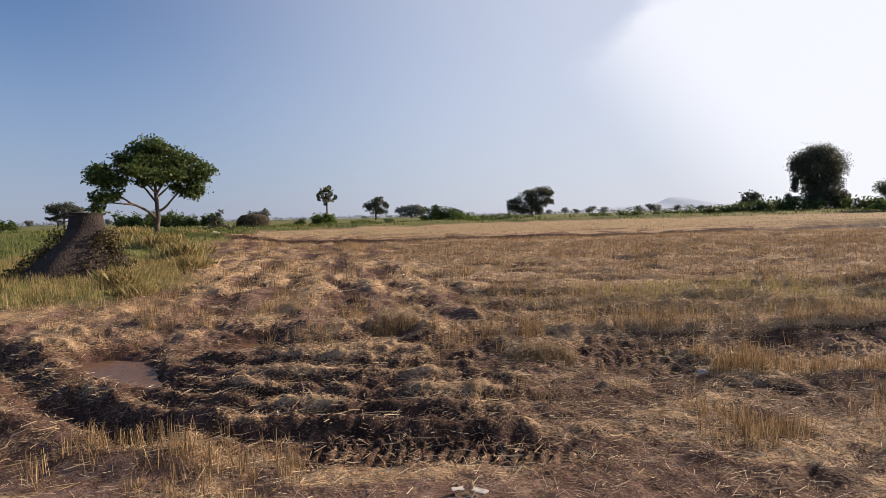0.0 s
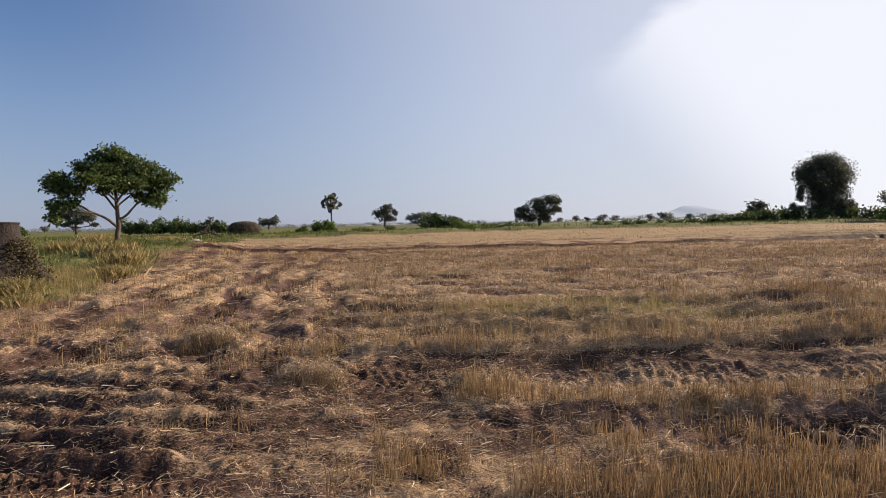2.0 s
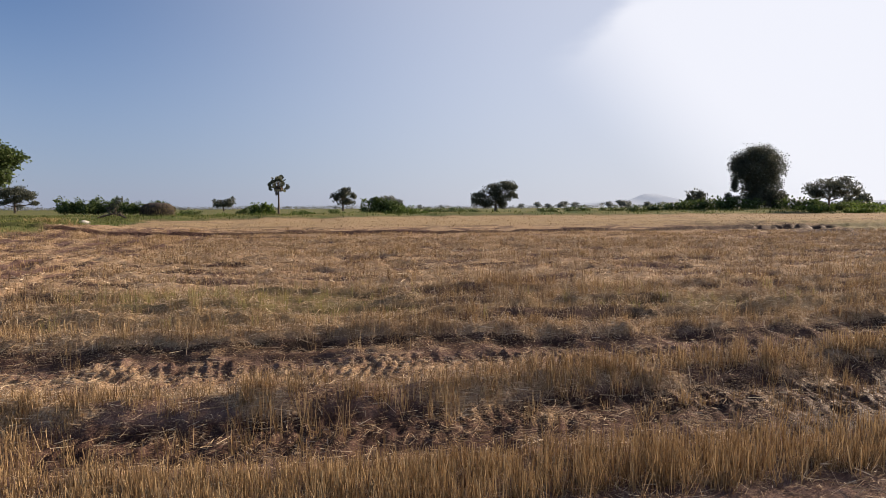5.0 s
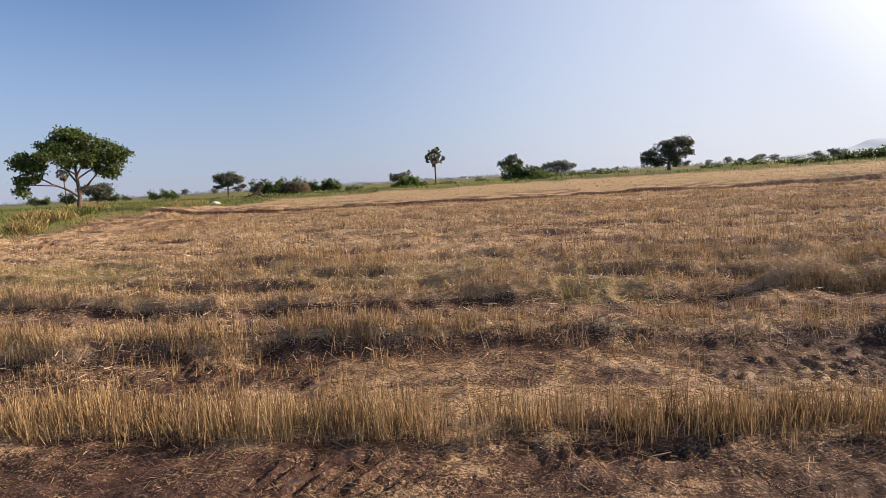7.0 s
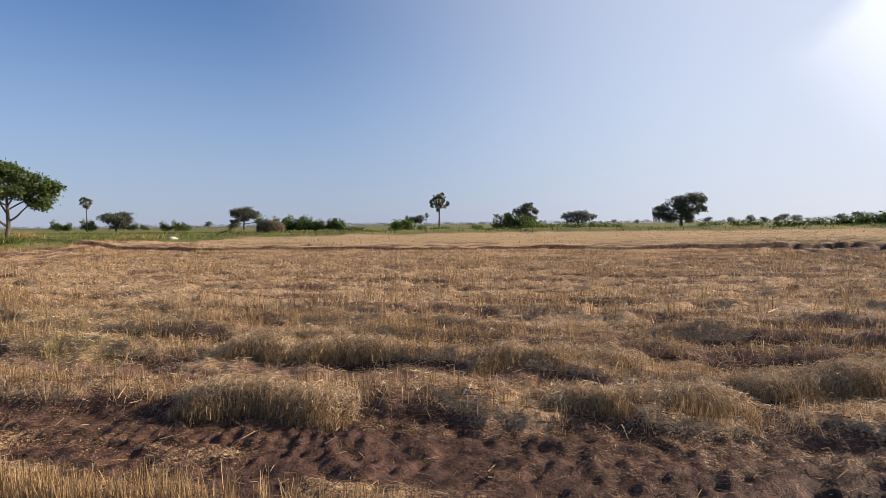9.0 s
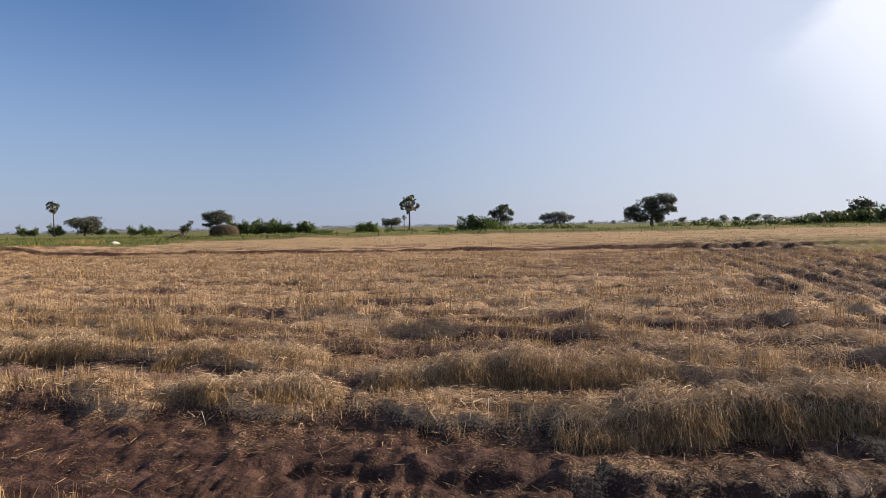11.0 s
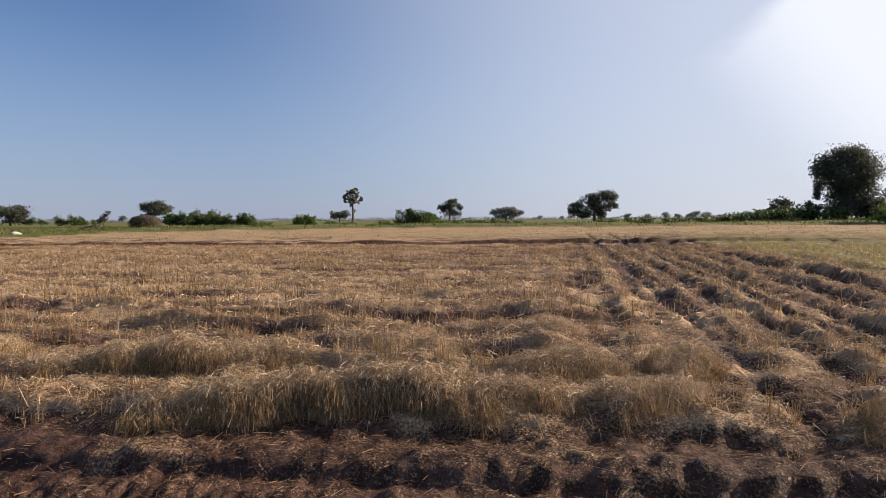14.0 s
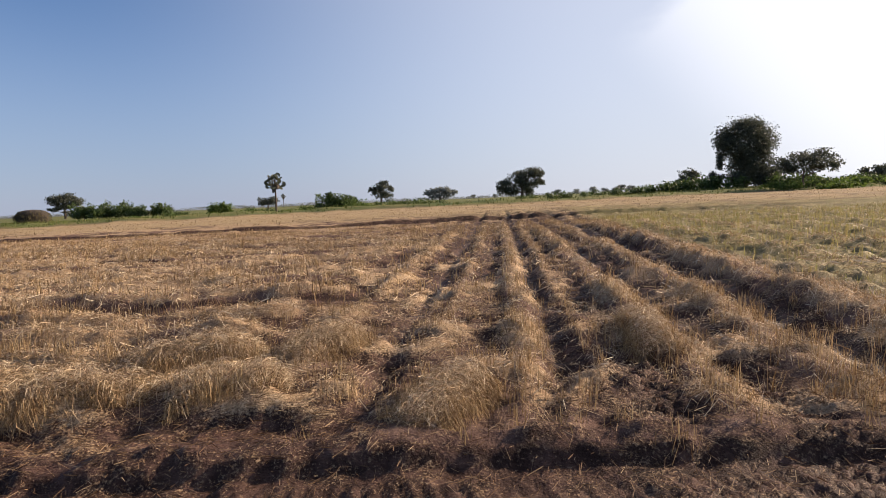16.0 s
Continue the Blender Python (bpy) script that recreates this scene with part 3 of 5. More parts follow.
HAY = rough_material("old_hay", (0.03, 0.023, 0.018), (0.06, 0.045, 0.032), (0.11, 0.085, 0.055), 2.5, 0.95, 0.9, 18.0)
STONE = rough_material("pale_stone", (0.45, 0.42, 0.37), (0.6, 0.57, 0.5), (0.72, 0.69, 0.62), 4.0, 0.8, 0.4, 25.0)


def plain_material(name, c, rough, metallic=0.0):
    m, nd, lk, bsdf = material(name)
    n = noise_node(nd, lk, 9.0, 4.0)
    lk.new(mix_node(nd, lk, range_node(nd, lk, n, 0.35, 0.7), c, tuple(k * 0.7 for k in c)), bsdf.inputs["Base Color"])
    bsdf.inputs["Roughness"].default_value, bsdf.inputs["Metallic"].default_value = rough, metallic
    return m


WATER = plain_material("muddy_water", (0.141, 0.081, 0.048), 0.22)
WATER.node_tree.nodes["Principled BSDF"].inputs["Specular IOR Level"].default_value = 0.07
PAPER = plain_material("pale_litter", (0.5, 0.46, 0.41), 0.7)

# ---- ground: one sheet to the horizon, finest beside the track ----
def build_ground():
    vs, fs, ms, base = [], [], [], 0
    strips = ((2.3, 8.8, 0.036, -7.5, 45.0, 0.036), (8.8, 22.0, 0.09, -19.0, 62.0, 0.09),
              (22.0, 60.0, 0.17, -66.0, 92.0, 0.34), (60.0, 190.0, 1.0, -190.0, 250.0, 1.0),
              (-9.0, 1.95, 0.25, -66.0, 92.0, 0.25), (2.6, 8.8, 0.5, -66.0, -7.6, 0.5), (2.6, 8.8, 0.5, 45.1, 92.0, 0.5), (9.1, 22.0, 0.5, -66.0, -19.1, 0.5), (9.1, 22.0, 0.5, 62.2, 92.0, 0.5))
    for k, (y0, y1, dy, x0, x1, dx) in enumerate(strips):
        xs = np.arange(x0, x1 + dx * 0.5, dx)
        if k == 0:
            xs = np.concatenate([np.arange(x0, -3.2, dx), np.arange(-3.2, 2.4, 0.022), np.arange(2.4, x1, dx)])
        if k == 2:
            xs = np.concatenate([np.arange(x0, 30, 0.4), np.arange(30, 60, 0.16), np.arange(60, x1, 0.4)])
        ys = np.arange(y0 - (0.3 if k else 0), y1 + (0.6 if k == 4 else dy * 0.5), dy)
        gx, gy = np.meshgrid(xs, ys)
        z, straw, wet, stub, g, green = fields = masks(gx.ravel(), gy.ravel())
        if k < 4:
            SURVEY.append((y0, y1, xs, ys, np.array(fields).reshape(6, len(ys), len(xs))))
        if k:
            z = z - 0.06 * (gy.ravel() < y0 - 0.01)
        vs.append(np.c_[gx.ravel(), gy.ravel(), z])
        ms.append(np.c_[straw, wet, g, green])
        fs.append(base + grid_faces(len(ys), len(xs)))
        base += len(z)
    u = np.linspace(-1, 1, 121)
    xs = 20 + 4300 * np.sign(u) * np.abs(u) ** 3
    ys = 60 + 4300 * np.sign(u) * np.abs(u) ** 3
    ys[ys < -900] = -900 - np.arange((ys < -900).sum())[::-1] * 3.0
    gx, gy = np.meshgrid(xs, ys)
    inner = (gy > -20) & (gy < 180) & (gx > -175) & (gx < 235)
    z = (np.where(inner, -0.5, 0.10) + fall(gy)).ravel()
    vs.append(np.c_[gx.ravel(), gy.ravel(), z])
    one = np.ones(len(z))
    ms.append(np.c_[one * 0, one * 0, one, one * 0])
    fs.append(base + grid_faces(len(ys), len(xs)))
    vs, fs, ms = np.concatenate(vs), np.concatenate(fs), np.concatenate(ms)
    me = mesh_of("ground", vs, fs, True, SOIL)
    for i, n in enumerate(("straw", "wet", "grass", "green")):
        add_mask(me, n, ms[:, i])
    return tagged(new("ground", me), "harvested rice field, muddy brown soil with straw and tracks", "ground", kind="structure")


def grid_faces(rows, cols):
    i = np.arange(rows * cols).reshape(rows, cols)
    return np.stack([i[:-1, :-1], i[:-1, 1:], i[1:, 1:], i[1:, :-1]], -1).reshape(-1, 4)


build_ground()


def build_pool(name, a, b, w, z):
    n = 26
    t = np.linspace(0, 2 * np.pi, n, endpoint=False)
    mid, d = (np.array(a) + b) / 2, np.subtract(b, a)
    half = np.hypot(*d) / 2 + w * 0.8
    ax = d / np.hypot(*d)
    r = 1 + 0.16 * np.sin(3 * t + a[0]) + 0.08 * np.sin(5 * t)
    p = mid + np.outer(np.cos(t) * half * r, ax) + np.outer(np.sin(t) * w * 1.2 * r, (-ax[1], ax[0]))
    bm = bmesh.new()
    top = [bm.verts.new((*q, z)) for q in p]
    low = [bm.verts.new((*q, z - 0.12)) for q in p]
    bm.faces.new(top)
    for i in range(n):
        bm.faces.new((top[i - 1], low[i - 1], low[i], top[i]))
    me = bpy.data.meshes.new(name)
    bm.to_mesh(me)
    me.materials.append(WATER)
    tagged(new(name, me), "shallow puddle of muddy brown water in a rut", "puddle", "puddles in the ruts", "structure")


for k, (a, b, w) in enumerate(POOL):
    build_pool("water", a, b, w, -0.075 + 0.006 * k)


# ---- stubble, straw and grass ----
def spots(n, x0, x1, y0, y1, margin=1.5):
    """Random places inside the stretch of land that lies open to the track."""
    x, y = rng.uniform(x0, x1, n), rng.uniform(y0, y1, n)
    lo = np.minimum(0.5 - 0.80 * (y + 0.9), 18 - 1.35 * y) - margin
    ok = (x > lo) & (x < 37 + 0.80 * y + margin)
    return x[ok], y[ok]


def blades(x, y, z, h, w, lean, taper=0.45):
    """Upright blades as single tapered faces."""
    n = len(x)
    face, az, tilt = rng.uniform(0, 2 * np.pi, n), rng.uniform(0, 2 * np.pi, n), np.abs(rng.normal(0, lean, n))
    sx, sy = np.cos(face) * w / 2, np.sin(face) * w / 2
    tx, ty, tz = np.cos(az) * np.sin(tilt) * h, np.sin(az) * np.sin(tilt) * h, np.cos(tilt) * h
    v = np.empty((n, 4, 3), np.float32)
    v[:, 0] = np.c_[x - sx, y - sy, z - 0.02]
    v[:, 1] = np.c_[x + sx, y + sy, z - 0.02]
    v[:, 2] = np.c_[x + tx + sx * taper, y + ty + sy * taper, z + tz]
    v[:, 3] = np.c_[x + tx - sx * taper, y + ty - sy * taper, z + tz]
    return v.reshape(-1, 3), np.arange(n * 4).reshape(n, 4)


def straws(x, y, z, length, w, head, lift, droop):
    """Loose stalks as bent strips of two faces: they rise by lift at the middle and end lower by droop."""
    n = len(x)
    dx, dy = np.cos(head), np.sin(head)
    px, py = -dy * w / 2, dx * w / 2
    v = np.empty((n, 6, 3), np.float32)
    for k, (s, dz) in enumerate(((-0.5, -droop * 0.3), (0.0, lift), (0.5, -droop))):
        cx, cy, cz = x + dx * length * s, y + dy * length * s, z + dz
        tw = rng.normal(0, 0.5, n) * w
        v[:, 2 * k] = np.c_[cx - px, cy - py, cz - tw]
        v[:, 2 * k + 1] = np.c_[cx + px, cy + py, cz + tw]
    i = np.arange(n)[:, None] * 6
    return v.reshape(-1, 3), np.concatenate([i + (0, 1, 3, 2), i + (2, 3, 5, 4)])


def straw_flat(x, y, z, length, w, head, rise):
    """Short loose stalks as single narrow faces."""
    n = len(x)
    dx, dy = np.cos(head) * length / 2, np.sin(head) * length / 2
    px, py = -np.sin(head) * w / 2, np.cos(head) * w / 2
    tw = rng.normal(0, 0.4, n) * w
    v = np.empty((n, 4, 3), np.float32)
    v[:, 0] = np.c_[x - dx - px, y - dy - py, z - rise - tw]
    v[:, 1] = np.c_[x - dx + px, y - dy + py, z - rise + tw]
    v[:, 2] = np.c_[x + dx + px, y + dy + py, z + rise + tw]
    v[:, 3] = np.c_[x + dx - px, y + dy - py, z + rise - tw]
    return v.reshape(-1, 3), np.arange(n * 4).reshape(n, 4)


def stuff(name, made, mat, label, category):
    me = mesh_of(name, *made, False, mat)
    return tagged(new(name, me), label, category, kind="stuff")


def tufted(n, x0, x1, y0, y1, per, spread, hgt, width, lean, which):
    """Clumps of stalks where the stubble (or the green regrowth) stands."""
    x, y = spots(n, x0, x1, y0, y1)
    z, straw, wet, stub, g, green = survey(x, y)
    isg = rng.random(len(x)) < np.clip(green * 1.5, 0, 1)
    ok = (rng.random(len(x)) < stub) & (isg if which == "green" else ~isg)
    x, y, v = x[ok], y[ok], (y - bend(x))[ok]
    tall = np.where((v > 2.9) & (v < 4.2) & (x > 2) & (x < 26), 0.72 + 0.28 * step(8, 18, x) + 0.7 * (fbm(x * 0.9, y * 1.2, 2, 77) - 0.5), 0.16 + 1.3 * fbm(x * 0.45, v * 1.4, 2, 94))
    x, y, tall = np.repeat(x, per), np.repeat(y, per), np.repeat(tall, per)
    x, y = x + rng.normal(0, spread, len(x)), y + rng.normal(0, spread, len(x))
    z = survey(x, y)[0]
    return blades(x, y, z, hgt * tall * rng.uniform(0.55, 1.2, len(x)), width * rng.uniform(0.7, 1.4, len(x)), lean)


NEAR, MIDDLE, FAR = (-9, 46, 2.5, 12.0), (-26, 70, 12.0, 38.0), (-70, 120, 38.0, 118.0)
stuff("stubble", tufted(44000, *NEAR, 11, 0.045, 0.22, 0.0055, 0.30, "dry"), STALK, "dry golden-brown rice stubble standing in rows", "stubble")
stuff("stubble", tufted(11000, 2.4, 26, 3.0, 6.2, 13, 0.035, 0.26, 0.0058, 0.28, "dry"), STALK, "dense strip of dry stubble beside the track", "stubble")
stuff("stubble", tufted(6500, *NEAR, 12, 0.04, 0.26, 0.0065, 0.18, "green"), GREENSTALK, "yellow-green regrowing rice stubble in patches", "stubble")
stuff("stubble", tufted(80000, *MIDDLE, 6, 0.08, 0.22, 0.012, 0.28, "dry"), STALK, "dry rice stubble across the middle of the field", "stubble")
stuff("stubble", tufted(14000, *MIDDLE, 5, 0.07, 0.24, 0.017, 0.25, "green"), GREENSTALK, "yellow-green weeds among the stubble", "stubble")
stuff("stubble", tufted(75000, *FAR, 2, 0.25, 0.13, 0.045, 0.6, "dry"), STALK, "pale stubble in the far part of the field", "stubble")


def littered(n, x0, x1, y0, y1, size, width, lift, soiled=None):
    x, y = spots(n, x0, x1, y0, y1)
    z, straw, wet, stub, g, green = survey(x, y)
    ok = rng.random(len(x)) < straw
    if soiled is not None:
        ok &= ((x > 12.5 + 2 * fbm(x, y, 2, 5)) & (y - bend(x) < 5.9)) == soiled
    x, y, z = x[ok], y[ok], z[ok]
    left, mid, right, _, _ = zones(x, y)
    m = len(x)
    head = np.where(rng.random(m) < 0.55, rng.normal(0.15, 0.5, m) + np.where(right > 0.5, 1.2, 0.0), rng.uniform(0, np.pi, m))
    return straw_flat(x, y, z + 0.008 + lift * rng.random(m) ** 2, size * (0.3 + 1.3 * rng.random(m) ** 1.6), width * rng.uniform(0.6, 1.3, m), head, rng.normal(0, 0.022, m) * size / 0.2)


stuff("loose_straw", littered(900000, *NEAR, 0.11, 0.0030, 0.05, False), STRAW, "loose pale straw strewn over the mud", "straw")
stuff("loose_straw", littered(800000, *NEAR, 0.10, 0.0030, 0.045, True), MUDSTRAW, "mud-stained straw trodden into the wheel lanes", "straw")
stuff("loose_straw", littered(210000, *MIDDLE, 0.22, 0.0085, 0.06), STRAW, "loose straw lying in swathes on the field", "straw")


def swaths(n):
    """Straw hanging over the crests of the ridges beside and beyond the track."""
    x, y = spots(n, -2, 46, 5.0, 30.0)
    left, mid, right, sl, sr = zones(x, y)
    rm, cm = rows_mid(y - bend(x), x)
    top = mid * np.clip(rm / 0.10, 0, 1) + right * np.clip(ridge_right(sr, y) / 0.14, 0, 1)
    ok = (rng.random(len(x)) < top ** 1.5) & (y - bend(x) > 4.9)
    x, y, right = x[ok], y[ok], right[ok]
    z, m = survey(x, y)[0], len(x)
    head = np.where(right > 0.5, rng.normal(np.pi, 0.7, m), rng.normal(-np.pi / 2 - 0.3, 0.8, m))
    w = 0.0042 * np.maximum(1, y / 8.0)
    return straws(x, y, z + rng.uniform(0.01, 0.09, m), rng.uniform(0.10, 0.30, m), w, head, rng.uniform(0.0, 0.06, m), rng.uniform(0.03, 0.20, m))


stuff("straw_swath", swaths(150000), STRAW, "bent straw hanging over the crests of the rows", "straw")


def meadow_grass(n, x0, x1, y0, y1, h, w, per):
    x, y = spots(n, x0, x1, y0, y1, 6)
    g = survey(x, y)[4]
    ok = rng.random(len(x)) < g * (0.35 + 0.9 * fbm(x * 0.6, y * 0.6, 2, 71))
    x, y = np.repeat(x[ok], per), np.repeat(y[ok], per)
    x, y = x + rng.normal(0, 0.1, len(x)), y + rng.normal(0, 0.1, len(x))
    tall = 0.35 + 1.1 * fbm(x * 0.45, y * 0.45, 2, 73)
    return blades(x, y, survey(x, y)[0], h * tall * rng.uniform(0.5, 1.3, len(x)), w * rng.uniform(0.6, 1.5, len(x)), 0.35, 0.15)


stuff("meadow_grass", meadow_grass(16000, -26, -3, 9.5, 24.0, 0.27, 0.013, 6), GRASS, "rough green and yellow grass round the mound", "grass")
stuff("meadow_grass", meadow_grass(34000, -75, -6, 24.0, 80.0, 0.28, 0.03, 3), FARGRASS, "rough green grass round the field tree", "grass")
stuff("meadow_grass", meadow_grass(60000, -190, 200, 60.0, 170.0, 0.42, 0.09, 2), FARGRASS, "green grass verge beyond the stubble", "grass")


# ---- straw heaps ----
def straw_heap(x, y, length, width, height, turn, seed):
    """A low heap of raked straw: a rough core under bent stalks."""
    r = np.random.default_rng(seed)
    z0 = ground_z(x, y)
    ob = thing("straw_heap", (x, y, z0), "raked heap of pale dry straw lying on muddy ground", "straw heap", "straw heaps in the rows")
    ob.rotation_euler = (0, 0, radians(turn))
    nu, nv = 40, 16
    u, v = np.meshgrid(np.linspace(-1, 1, nu), np.linspace(-1, 1, nv))
    lump = 0.05 + 1.75 * fbm(u * length * 1.5 + seed, v * 1.5, 3, seed)
    wide = 0.55 + 0.9 * fbm(u * length * 0.9 + seed, 0 * u, 2, seed + 7)
    prof = np.clip(1 - np.abs(u) ** 3.0, 0, 1) ** 0.6 * np.clip(1 - np.abs(v) ** 2.2, 0, 1) ** 0.7
    height *= 0.54
    zz = height * prof * lump - 0.06 - 0.36 * (1 - prof)
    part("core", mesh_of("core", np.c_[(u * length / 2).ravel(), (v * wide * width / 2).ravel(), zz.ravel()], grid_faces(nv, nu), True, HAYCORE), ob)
    n = int(3800 * length * width)
    su, sv = r.uniform(-0.97, 0.97, n), r.uniform(-0.9, 0.9, n)
    sl = 0.05 + 1.75 * fbm(su * length * 1.5 + seed, sv * 1.5, 3, seed)
    sw = 0.55 + 0.9 * fbm(su * length * 0.9 + seed, 0 * su, 2, seed + 7)
    sp = np.clip(1 - np.abs(su) ** 3.0, 0, 1) ** 0.6 * np.clip(1 - np.abs(sv) ** 2.2, 0, 1) ** 0.7
    hz = height * sp * sl
    head = np.where(np.abs(sv) < 0.4, r.uniform(0, 6.28, n), np.where(sv < 0, r.normal(-np.pi / 2, 0.75, n), r.normal(np.pi / 2, 0.9, n)))
    drop = np.where(np.abs(sv) > 0.4, 0.11, 0.02) * r.uniform(0.2, 1.6, n)
    made = straws(su * length / 2, sv * sw * width / 2, hz - 0.12 * (1 - sp) + np.where(np.abs(sv) < 0.45, 0.12, 0.07) * r.random(n) ** 2.5, r.uniform(0.06, 0.22, n), r.uniform(0.002, 0.0036, n), head, r.uniform(0, 0.04, n), drop)
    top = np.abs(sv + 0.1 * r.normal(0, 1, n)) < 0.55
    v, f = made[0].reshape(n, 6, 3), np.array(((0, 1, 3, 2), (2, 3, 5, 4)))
    # shade on the heap's sides is put into a browner straw colour
    for name, pick, mat, words in (("top_straw", top, STRAW, "tangled pale straw on top"), ("hanging_straw", ~top, STALK, "straw hanging down the sides, browned for the shade there")):
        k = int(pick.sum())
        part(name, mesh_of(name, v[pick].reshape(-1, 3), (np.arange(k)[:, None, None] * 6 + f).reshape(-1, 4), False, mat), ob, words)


# core darkened too, as part of the shade on the heaps' sides
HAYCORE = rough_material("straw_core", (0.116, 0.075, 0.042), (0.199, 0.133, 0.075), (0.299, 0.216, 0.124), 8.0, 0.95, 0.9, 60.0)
for k, h in enumerate(((20.55, 8.55, 1.2, 0.8, 0.30, 6), (21.9, 8.75, 1.7, 0.7, 0.20, 8), (24.5, 8.95, 2.3, 0.95, 0.30, 12), (21.7, 6.85, 2.1, 0.75, 0.30, 4),
                       (25.4, 7.55, 2.2, 0.8, 0.30, 8), (27.4, 8.55, 2.0, 0.8, 0.28, 10), (30.9, 7.65, 4.6, 0.9, 0.42, 8), (33.6, 7.95, 1.1, 0.8, 0.26, 20), (35.6, 7.6, 1.3, 0.7, 0.20, 65), (20.7, 9.7, 1.6, 0.6, 0.22, 5),
                       (0.0, 8.1, 0.9, 0.7, 0.24, 20), (1.95, 6.35, 0.9, 0.6, 0.2, -10), (32.8, 8.9, 1.5, 0.9, 0.30, 20), (34.2, 9.2, 1.3, 0.7, 0.28, 60), (28.6, 8.75, 3.0, 0.8, 0.34, 8),
                       (37.75, 9.4, 1.6, 0.5, 0.16, 84), (7.3, 5.5, 1.6, 0.5, 0.14, 2))):
    straw_heap(*h, 100 + k)


# ---- trees ----
def tube(points, radii, sides=7):
    pts, out = np.array(points, float), []
    for i, (p, r) in enumerate(zip(pts, radii)):
        d = pts[min(i + 1, len(pts) - 1)] - pts[max(i - 1, 0)]
        d = d / (np.linalg.norm(d) + 1e-9)
        a = np.cross(d, (0.31, 0.92, 0.2))
        a = a / np.linalg.norm(a)
        b = np.cross(d, a)
        t = np.linspace(0, 2 * np.pi, sides, endpoint=False)
        out.append(p + r * (np.outer(np.cos(t), a) + np.outer(np.sin(t), b)))
    n = len(pts)
    idx = np.arange(n * sides).reshape(n, sides)
    nxt = np.roll(idx, -1, 1)
    return np.concatenate(out), np.stack([idx[:-1], nxt[:-1], nxt[1:], idx[1:]], -1).reshape(-1, 4)


def joined(pieces):
    vs, fs, base = [], [], 0
    for v, f in pieces:
        vs.append(v)
        fs.append(np.asarray(f) + base)
        base += len(v)
    return np.concatenate(vs), np.concatenate(fs)


def leaf_cloud(centres, sigma, count, size, r, droop=0.0):
    """Small leaf-shaped faces scattered round clump centres."""
    c = centres[r.integers(0, len(centres), count)]
    p = c + r.normal(0, 1, (count, 3)) * sigma
    d = r.normal(0, 1, (count, 3)) + (0, 0, -droop)
    d /= np.linalg.norm(d, axis=1, keepdims=True)
    s = np.cross(d, r.normal(0, 1, (count, 3)))
    s /= np.linalg.norm(s, axis=1, keepdims=True) + 1e-9
    ln = (size * r.uniform(0.6, 1.35, count))[:, None]
    v = np.stack([p, p + d * ln * 0.45 + s * ln * 0.34, p + d * ln, p + d * ln * 0.5 - s * ln * 0.34], 1)
    return v.reshape(-1, 3), np.arange(count * 4).reshape(count, 4)


